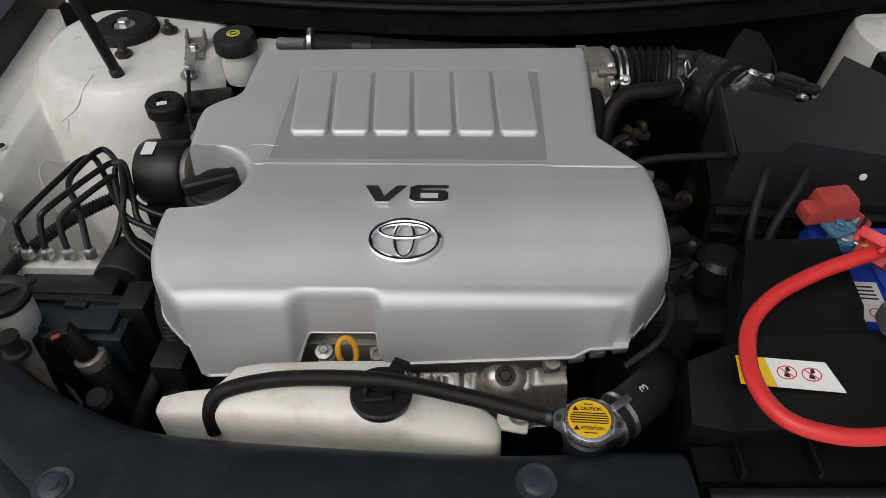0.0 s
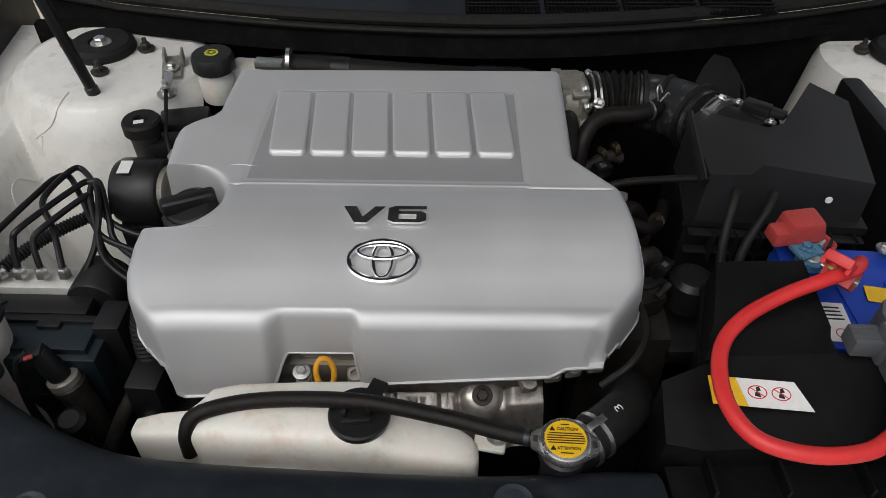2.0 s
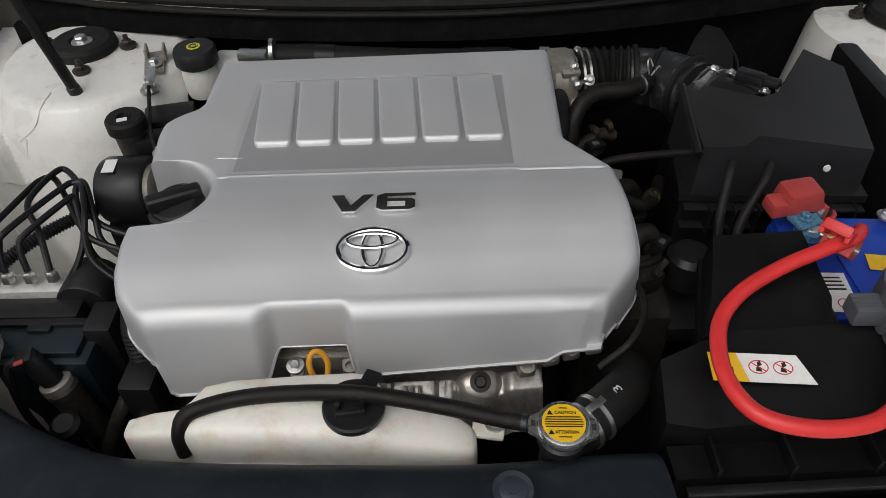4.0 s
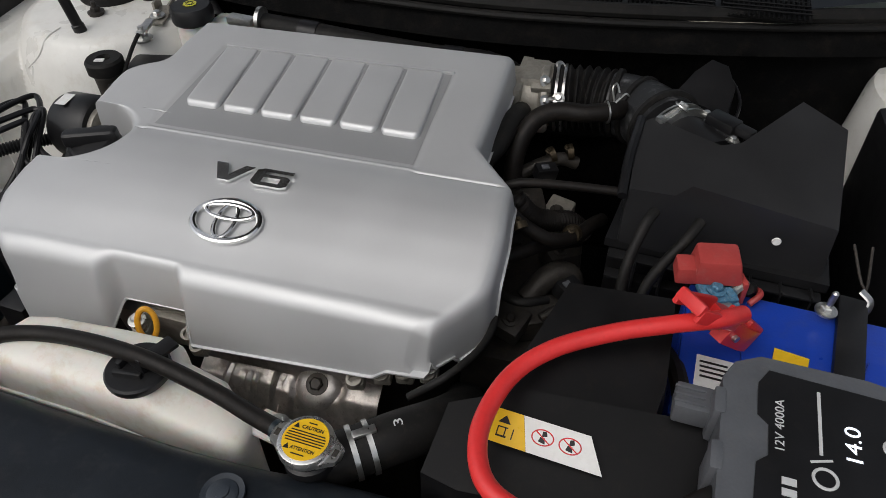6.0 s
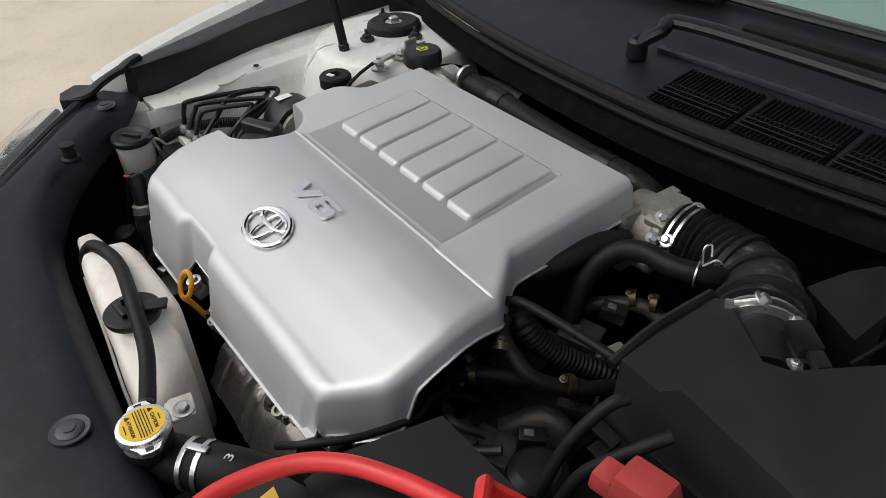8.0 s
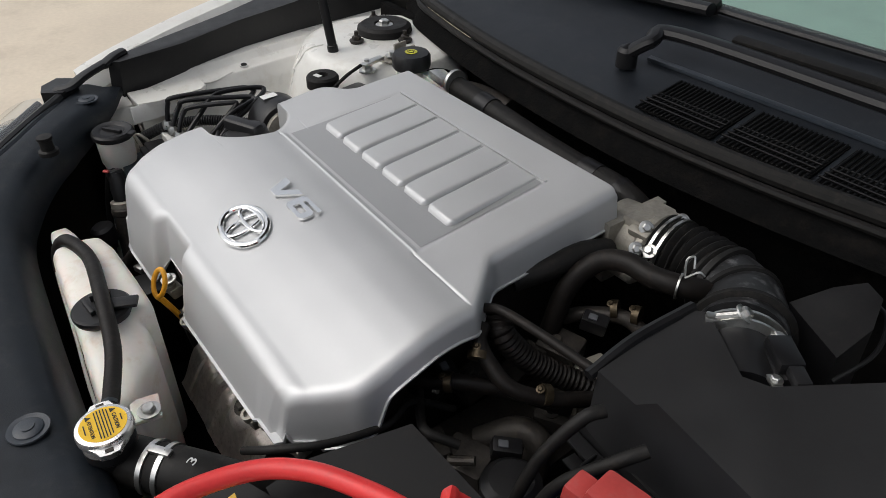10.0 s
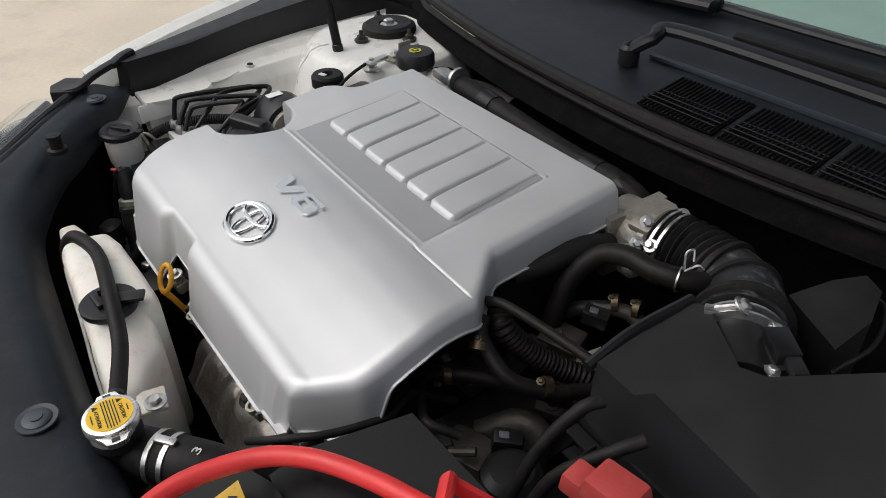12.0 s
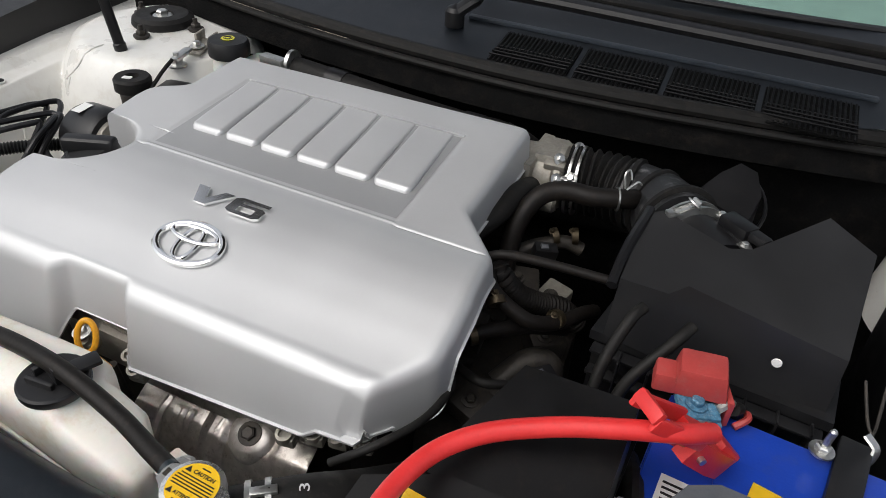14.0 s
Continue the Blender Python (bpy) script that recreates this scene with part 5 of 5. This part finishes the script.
rod = thing("bonnet_strut", "black gas strut holding the bonnet open", "gas strut", (-0.505, 0.945, 0.87))
part("bracket", join(box((-0.506, 0.925, 0.872), (0.034, 0.005, 0.070), (-40, 0, -6), 0.002), box((-0.500, 0.895, 0.838), (0.046, 0.006, 0.030), (-40, 0, -6), 0.002), bolt_head((-0.500, 0.888, 0.842), (0, -0.7, 0.7), 0.005, 0.003), box((-0.503, 0.938, 0.885), (0.012, 0.012, 0.02), bevel=0.002)), white_paint, rod)
part("end_socket", lathe([(0.009, -0.012), (0.010, 0.0), (0.010, 0.022), (0.008, 0.024)], (-0.505, 0.945, 0.892), (-0.14, -0.05, 1)), black_plastic, rod)
part("cylinder", tube([(-0.505, 0.945, 0.895), (-0.530, 0.935, 1.07)], 0.0085, 14), black_gloss, rod)
part("collar", lathe([(0.009, 0), (0.0095, 0.002), (0.0095, 0.008), (0.009, 0.01)], (-0.5285, 0.9355, 1.06), (-0.14, -0.05, 1)), steel, rod)
part("piston_rod", tube([(-0.530, 0.935, 1.07), (-0.59, 0.912, 1.50)], 0.004, 10), steel, rod)

br = thing("brake_reservoir", "brake fluid reservoir with black yellow-marked cap", "fluid reservoir", (-0.333, 1.0, 0.86))
part("bottle", lathe([(0.026, 0.0), (0.028, 0.01), (0.028, 0.038), (0.024, 0.048), (0.024, 0.055)], (-0.333, 1.0, 0.862), (0, 0, 1), 28), clear_bottle, br)
part("tank", box((-0.27, 1.02, 0.895), (0.09, 0.045, 0.030), (0, 0, -10), 0.008), clear_bottle, br)
part("cap", lathe([(0.0, 0.0), (0.031, 0.0), (0.033, 0.003), (0.033, 0.020), (0.030, 0.026), (0.0, 0.027)], (-0.333, 1.0, 0.914), (0, 0, 1), 36, lambda w, h: 1 + 0.012 * math.cos(24 * w)), black_plastic, br)
part("cap_mark", lathe([(0.0, 0), (0.011, 0), (0.011, 0.0006), (0.0, 0.0007)], (-0.333, 1.0, 0.9412), (0, 0, 1), 8), lime_label, br)
part("cap_symbol", join(oval_ring(0.0045, 0.0045, 0.0006, pose(-0.333, 1.0, 0.9421), 20), oval_ring(0.007, 0.0066, 0.0004, pose(-0.333, 1.0, 0.9421), 24)), black_ink, br)
mc = thing("master_cylinder", "dull metal master cylinder with pale hose clips", "master cylinder", (-0.23, 1.01, 0.88))
part("bracket", box((-0.245, 0.995, 0.925), (0.045, 0.018, 0.014), (0, 0, -8), 0.003), steel, mc)
part("clip", lathe([(0.017, 0), (0.0205, 0), (0.0205, 0.006), (0.017, 0.006)], (-0.218, 1.003, 0.925), (1, 0, 0), 26), steel, mc)
part("body", tube([(-0.32, 1.04, 0.86), (-0.24, 1.06, 0.87), (-0.15, 1.07, 0.87)], 0.03, 18), dark_metal, mc)

gb = thing("ground_cable_bracket", "dusty metal bracket with bolted earth cable", "bracket", (-0.395, 0.98, 0.89))
part("plate", join(box((-0.405, 1.015, 0.908), (0.030, 0.060, 0.004), (4, 0, 12), 0.001), box((-0.420, 1.035, 0.916), (0.004, 0.030, 0.018), (0, 0, 12), 0.001), box((-0.392, 1.035, 0.916), (0.004, 0.030, 0.018), (0, 0, 12), 0.001)), aluminium, gb)
part("bolt", bolt_head((-0.402, 1.005, 0.912), (0, 0, 1), 0.007, 0.007), steel, gb)
part("lug", box((-0.396, 0.960, 0.914), (0.014, 0.045, 0.006), (5, 0, 8), 0.002), steel, gb)
part("cable", tube([(-0.393, 0.935, 0.914), (-0.386, 0.90, 0.905), (-0.380, 0.86, 0.885), (-0.365, 0.82, 0.86)], 0.003, 8), rubber, gb)
part("stud", join(bolt_head((-0.398, 0.950, 0.898), (0, 0, 1), 0.009, 0.010), lathe([(0.0045, 0.0), (0.0045, 0.022)], (-0.398, 0.950, 0.898), (0, 0, 1), 10)), steel, gb)

em = thing("engine_mount", "black rubber engine mount with round damper cap", "engine mount", (-0.40, 0.86, 0.80))
part("damper_cap", lathe([(0.0, 0.0), (0.022, 0.0), (0.028, 0.004), (0.028, 0.020), (0.025, 0.024), (0.011, 0.024), (0.009, 0.016), (0.0, 0.016)], (-0.415, 0.870, 0.882), (0, 0, 1), 32), rubber, em)
part("tag", box((-0.415, 0.861, 0.9065), (0.014, 0.008, 0.001), (0, 0, 15), 0), white_label, em)
part("stem", lathe([(0.020, -0.05), (0.022, 0.0), (0.020, 0.003)], (-0.415, 0.870, 0.880)), dark_metal, em)
part("arm", join(box((-0.375, 0.870, 0.862), (0.07, 0.035, 0.025), (0, 0, 8), 0.006), box((-0.370, 0.920, 0.865), (0.075, 0.05, 0.03), (0, 0, 10), 0.008), box((-0.385, 0.90, 0.80), (0.09, 0.09, 0.10), (0, 0, 10), 0.01)), black_plastic, em)
part("hydro_mount", lathe([(0.0, -0.034), (0.044, -0.034), (0.047, -0.028), (0.047, 0.024), (0.044, 0.030), (0.0, 0.030)], (-0.392, 0.772, 0.850), (1, -0.10, 0.05), 40), black_gloss, em, "glossy black round mount housing")
part("paper_tag", box((-0.408, 0.765, 0.8975), (0.016, 0.026, 0.0006), (3, 0, 0), 0), white_label, em)
part("face_plate", lathe([(0.0, 0.030), (0.036, 0.030), (0.034, 0.036), (0.0, 0.036)], (-0.392, 0.772, 0.850), (1, -0.10, 0.05), 32), aluminium, em)
part("bolt", bolt_head((-0.350, 0.805, 0.885), (0, 0, 1), 0.008, 0.010), steel, em)
part("bolt", bolt_head((-0.432, 0.79, 0.865), (-1, 0, 0), 0.007, 0.007), steel, em)
part("lower_leg", box((-0.40, 0.78, 0.71), (0.06, 0.10, 0.22), bevel=0.01), black_plastic, em)

ab2 = thing("brake_control_unit", "black brake control unit with bright valve block", "brake unit", (-0.49, 0.59, 0.60))
part("valve_block", box((-0.502, 0.634, 0.802), (0.112, 0.034, 0.030), (0, 0, -2), 0.002), block_metal, ab2, "machined bright valve block")
part("control_box", join(box((-0.478, 0.560, 0.745), (0.155, 0.075, 0.09), (0, 0, -3), 0.006), box((-0.478, 0.560, 0.793), (0.13, 0.055, 0.012), (0, 0, -3), 0.003)), dark_blue, ab2, "dark blue-black control box")
part("upper_box", join(box((-0.492, 0.600, 0.790), (0.130, 0.034, 0.034), (0, 0, -2), 0.005), box((-0.478, 0.578, 0.800), (0.140, 0.012, 0.010), (0, 0, -3), 0.003), box((-0.470, 0.570, 0.800), (0.030, 0.016, 0.010), (0, 0, -3), 0.004)), black_plastic, ab2)
part("pump_motor", lathe([(0.0, 0), (0.034, 0), (0.036, 0.004), (0.036, 0.055), (0.03, 0.06), (0.0, 0.06)], (-0.432, 0.61, 0.792), (0.1, 1, 0), 28), black_plastic, ab2)
part("lower_body", box((-0.475, 0.58, 0.66), (0.15, 0.12, 0.12), bevel=0.01), black_plastic, ab2)
part("side_connector", box((-0.395, 0.578, 0.77), (0.035, 0.05, 0.08), (0, 0, -3), 0.006), black_plastic, ab2)
for x in (-0.53, -0.472):
    part("bolt", join(lathe([(0.008, 0), (0.008, 0.030)], (x, 0.608, 0.797), (0.15, -0.9, -0.2), 14), lathe([(0.006, 0.03), (0.006, 0.034)], (x, 0.608, 0.797), (0.15, -0.9, -0.2), 6)), black_plastic, ab2)
starts = (-0.545, -0.520, -0.492, -0.464)
runs = (
    [(-0.548, 0.640, 0.866), (-0.542, 0.652, 0.878), (-0.518, 0.740, 0.878), (-0.508, 0.768, 0.877), (-0.495, 0.776, 0.873), (-0.470, 0.742, 0.868), (-0.440, 0.695, 0.858), (-0.418, 0.672, 0.850), (-0.36, 0.655, 0.835)],
    [(-0.522, 0.650, 0.868), (-0.512, 0.665, 0.880), (-0.472, 0.748, 0.878), (-0.460, 0.760, 0.876), (-0.445, 0.755, 0.876), (-0.420, 0.700, 0.862), (-0.405, 0.670, 0.845), (-0.345, 0.63, 0.825)],
    [(-0.497, 0.648, 0.866), (-0.488, 0.662, 0.877), (-0.455, 0.715, 0.882), (-0.448, 0.722, 0.878), (-0.430, 0.680, 0.858), (-0.410, 0.640, 0.840), (-0.35, 0.60, 0.822)],
    [(-0.482, 0.675, 0.868), (-0.500, 0.702, 0.880), (-0.504, 0.730, 0.882), (-0.492, 0.780, 0.880), (-0.480, 0.788, 0.876), (-0.450, 0.752, 0.872), (-0.425, 0.705, 0.860), (-0.395, 0.690, 0.848), (-0.35, 0.68, 0.84)],
)
for x0, run in zip(starts, runs):
    p = part("brake_line", tube([(x0, 0.630, 0.822), (x0 - 0.001, 0.633, 0.838), *run], 0.0042, 10, 7), black_gloss, ab2)
    part("union_nut", lathe([(0.0085, 0.0), (0.0085, 0.010), (0.006, 0.014)], (x0, 0.630, 0.825), (0, 0.1, 1), 6), steel, p)
part("brake_line", tube([(-0.445, 0.64, 0.82), (-0.432, 0.665, 0.845), (-0.430, 0.70, 0.872), (-0.444, 0.742, 0.878), (-0.454, 0.754, 0.876), (-0.455, 0.74, 0.870), (-0.44, 0.70, 0.85), (-0.415, 0.655, 0.835), (-0.35, 0.61, 0.815)], 0.0042, 10, 7), black_gloss, ab2)
lm = thing("wing_loom", "corrugated black wiring conduit along the inner wing", "wiring", (-0.50, 0.66, 0.80))
part("conduit", tube([(-0.585, 0.585, 0.80), (-0.555, 0.63, 0.825), (-0.51, 0.685, 0.838), (-0.46, 0.735, 0.838), (-0.41, 0.78, 0.83)], 0.0085, 12, 6, ribs=(0.0045, 0.002)), black_plastic, lm)
part("bare_wires", join(tube([(-0.60, 0.57, 0.80), (-0.575, 0.585, 0.815), (-0.56, 0.60, 0.80)], 0.003, 8), tube([(-0.59, 0.56, 0.80), (-0.57, 0.575, 0.82), (-0.55, 0.585, 0.79)], 0.003, 8)), aluminium, lm)

wb = thing("washer_bottle", "milky white washer bottle neck with black flip cap", "washer bottle", (-0.53, 0.54, 0.55))
part("bottle", lathe([(0.050, -0.30), (0.044, -0.16), (0.021, -0.10), (0.022, -0.06), (0.028, -0.042), (0.029, -0.005), (0.029, 0.0)], (-0.530, 0.538, 0.845), (0.05, 0.0, 1), 28), reservoir_plastic, wb)
c = part("cap", lathe([(0.0, 0.0), (0.032, 0.0), (0.0335, 0.003), (0.033, 0.008), (0.030, 0.011), (0.022, 0.010), (0.019, 0.008), (0.0, 0.008)], (-0.530, 0.538, 0.846), (0.05, 0, 1), 36), black_plastic, wb)
part("lift_tab", box((-0.508, 0.559, 0.853), (0.013, 0.018, 0.005), (0, 0, -45), 0.002), black_plastic, c)
part("grip_ridge", box((-0.529, 0.538, 0.856), (0.036, 0.006, 0.006), (0, 0, 35), 0.002), black_plastic, c)

ps = thing("pressure_switch", "grimy metal pressure switch with black connectors", "switch", (-0.44, 0.49, 0.60))
part("body", lathe([(0.018, -0.12), (0.018, 0.0), (0.020, 0.002), (0.020, 0.010), (0.012, 0.016)], (-0.435, 0.505, 0.755), (-0.2, 0.1, 1), 20), dark_metal, ps)
part("collar", lathe([(0.016, 0), (0.019, 0.0), (0.019, 0.010), (0.016, 0.012)], (-0.440, 0.507, 0.765), (-0.2, 0.1, 1), 22), aluminium, ps)
part("plug", join(lathe([(0.013, 0), (0.014, 0.02), (0.010, 0.045)], (-0.443, 0.508, 0.775), (-0.35, 0.1, 1), 14), box((-0.462, 0.512, 0.81), (0.028, 0.022, 0.02), (0, -20, 10), 0.005)), black_plastic, ps)
part("lead", tube([(-0.470, 0.513, 0.815), (-0.485, 0.505, 0.80), (-0.485, 0.49, 0.74), (-0.47, 0.48, 0.68)], 0.005, 8), rubber, ps)
part("lower_cap", lathe([(0.018, 0), (0.018, 0.025), (0.012, 0.03)], (-0.425, 0.468, 0.725), (0, -0.2, 1), 20), black_plastic, ps)
part("tape", box((-0.462, 0.500, 0.822), (0.010, 0.006, 0.003), (0, 0, 30), 0.001), red_faded, ps)

cv = thing("cam_sensor_housing", "black sensor housing beside the engine cover", "sensor", (-0.34, 0.52, 0.60))
part("body", box((-0.345, 0.520, 0.725), (0.042, 0.055, 0.09), (0, 0, -5), 0.006), black_plastic, cv)
part("boot", tube([(-0.350, 0.548, 0.765), (-0.352, 0.560, 0.80), (-0.345, 0.57, 0.83)], 0.015, 14, 6, ribs=(0.006, 0.003)), rubber, cv)
part("pipe", tube([(-0.41, 0.46, 0.66), (-0.385, 0.49, 0.71), (-0.365, 0.515, 0.74)], 0.009, 12), dark_metal, cv)
part("clip", box((-0.355, 0.488, 0.70), (0.018, 0.010, 0.010), (0, 0, 20), 0.002), steel, cv)
part("belt_cover", box((-0.315, 0.50, 0.62), (0.06, 0.10, 0.16), (0, 0, 0), 0.01), black_plastic, cv)

hd = thing("headlamp", "clear headlamp lens with bright reflector at the fender", "headlamp", (-0.64, 0.36, 0.70))
rows, rows2 = [], []
for i in range(13):
    u = i / 12
    a = Vector((-0.652, 0.492, 0.884)).lerp(Vector((-0.480, 0.326, 0.868)), u)
    rows.append([(a.x - 0.025 * v ** 2 - 0.088 * v, a.y - 0.115 * v, a.z - 0.012 * v - 0.075 * v ** 3) for v in [k / 8 for k in range(9)]])
    rows2.append([(a.x - 0.004 - 0.092 * v, a.y - 0.006 - 0.106 * v, a.z - 0.010 - 0.015 * v - 0.06 * v ** 3 - 0.02 * math.sin(9 * u + 1.3) ** 2 * math.sin(math.pi * v)) for v in [k / 8 for k in range(9)]])
ln = part("lens", loft(rows, cap=False, closed=False), lens_glass, hd, "clear plastic lens")
ln.visible_shadow = False
part("reflector", loft(rows2, cap=False, closed=False), chrome, hd, "bright reflector")
part("rim", tube([(-0.648, 0.496, 0.884), (-0.566, 0.412, 0.876), (-0.480, 0.330, 0.866)], 0.008, 8), black_plastic, hd)
part("inner_bezel", tube([(-0.668, 0.462, 0.872), (-0.600, 0.396, 0.866), (-0.520, 0.316, 0.858)], 0.006, 8), black_gloss, hd)

# ---- cowl details, wipers, windscreen ----
cg = thing("cowl_grille", "black slotted cowl air grille", "grille", (0.25, 1.16, 0.965))
for gx in (0.066, 0.199, 0.331, 0.463):
    base = part("grille_panel", box((gx + 0.062, 1.150, cowl_z(1.150) + 0.0015), (0.124, 0.095, 0.003), (8.5, 0, 0), 0.001), deep_shade, cg)
    for k in range(18):
        part("slat", box((gx + 0.004 + 0.0068 * k, 1.150, cowl_z(1.150) + 0.0040), (0.0030, 0.094, 0.003), (8.5, 0, 0), 0.0008, 1), lid_plastic, base)
    for k in range(7):
        part("cross_bar", box((gx + 0.062, 1.150, cowl_z(1.150) + 0.0036), (0.122, 0.0025, 0.003), (8.5, 0, 0), 0.0006, 1), lid_plastic, base).location.y += -0.039 + 0.013 * k
part("frame", box((0.30, 1.218, cowl_z(1.218) + 0.004), (0.62, 0.010, 0.006), (9, 0, 0), 0.002), cover_plastic, cg)

for nm, piv, joint, tip in (("wiper", (-0.020, 1.178, 0.992), (0.035, 1.225, 1.024), (0.75, 1.235, 1.018)), ("wiper", (-0.58, 1.27, 0.99), (-0.50, 1.31, 1.01), (0.00, 1.34, 1.030))):
    w = thing(nm, "black windscreen wiper resting on the cowl", "wiper", piv, "windscreen wipers")
    part("pivot", lathe([(0.016, -0.02), (0.016, 0.004), (0.012, 0.010), (0.007, 0.012), (0.0, 0.016)], piv), black_gloss, w)
    part("arm", tube([piv, (piv[0] + 0.028, piv[1] + 0.014, piv[2] + 0.022), joint, tuple(Vector(joint).lerp(Vector(tip), 0.5)), tip], 0.015, 10, squash=0.7), black_gloss, w)
    part("blade", box(tuple(Vector(joint).lerp(Vector(tip), 0.55) + Vector((0, 0.022, 0.008))), ((Vector(tip) - Vector(joint)).length * 0.9, 0.016, 0.022), (20, 0, math.degrees(math.atan2(tip[1] - joint[1], tip[0] - joint[0]))), 0.004), rubber, w)

ws = thing("windscreen", "green-tinted windscreen above the black cowl", "windscreen", (0.12, 1.40, 1.02))
rows = []
for j in range(9):
    v = j / 8
    rows.append([(0.12 + 0.72 * (i / 8 - 1) * (1 - 0.08 * v), 1.375 + 0.62 * v + 0.10 * (i / 8 - 1) ** 2, 1.022 + 0.42 * v) for i in range(17)])
g = part("glass", loft(rows, cap=False, closed=False), glass, ws, "green-tinted glass")
g.visible_shadow = False
part("lower_trim", tube([(-0.58, 1.45, 1.020), (-0.25, 1.385, 1.024), (0.12, 1.365, 1.025), (0.50, 1.385, 1.024), (0.82, 1.45, 1.02)], 0.010, 8, squash=0.6), black_plastic, ws)
part("dashboard", prism([(-0.6, 1.46, 0.99), (0.12, 1.42, 0.99), (0.84, 1.46, 0.99), (0.88, 2.1, 1.05), (-0.64, 2.1, 1.05)], 0.80, 0.99, 0.02), cabin_grey, car, "grey dashboard top")
part("speaker_dome", lathe([(0.02, 0), (0.018, 0.012), (0.0, 0.014)], (0.30, 1.50, 0.992)), cabin_grey, car)

# ---- wing details ----
wd = thing("wing_bracket", "white pressed steel bracket on the inner wing", "bracket", (-0.62, 0.65, 0.83))
part("top_plate", prism([(-0.608, 0.606), (-0.600, 0.640), (-0.606, 0.72), (-0.620, 0.734), (-0.664, 0.735), (-0.670, 0.606)], 0.847, 0.854, 0.002), white_paint, wd)
part("flange", box((-0.606, 0.645, 0.838), (0.004, 0.11, 0.030), (0, -12, 4), 0.0015), white_paint, wd)
hole = thing("wing_plug_hole", "small dark drain hole in the inner wing", "hole", (-0.655, 0.825, 0.845))
part("ring", lathe([(0.0045, -0.002), (0.008, -0.002), (0.008, 0.0005), (0.0045, 0.0005)], (-0.656, 0.827, 0.8585), (0.15, 0, 1), 20), white_paint, hole)
part("plug", lathe([(0.0, -0.001), (0.006, -0.001), (0.006, 0.0008), (0.0, 0.0008)], (-0.656, 0.827, 0.8585), (0.15, 0, 1), 20), black_ink, hole)
eb = thing("earth_braid", "bare braided earth strap bolted to the wing", "earth strap", (-0.575, 0.66, 0.80))
part("braid", tube([(-0.60, 0.675, 0.79), (-0.578, 0.66, 0.80), (-0.562, 0.635, 0.79), (-0.56, 0.60, 0.75)], 0.005, 8, 6, ribs=(0.005, 0.0015)), aluminium, eb)
part("bolt", bolt_head((-0.603, 0.685, 0.785), (1, 0, 0.6), 0.007, 0.007), steel, eb)
bead = thing("sealant_bead", "raised seam of painted sealant on the inner wing", "seam", (-0.6, 0.8, 0.80))
for line in ([(-0.585, 0.90), (-0.605, 0.885), (-0.622, 0.855), (-0.618, 0.82), (-0.59, 0.79), (-0.555, 0.775)], [(-0.645, 0.735), (-0.643, 0.76), (-0.648, 0.80)], [(-0.545, 0.945), (-0.55, 0.915), (-0.565, 0.90), (-0.60, 0.905)]):
    part("bead", tube([(x, y, apron_height(x, y) + 0.0008) for x, y in line], 0.0016, 6), white_paint, bead)
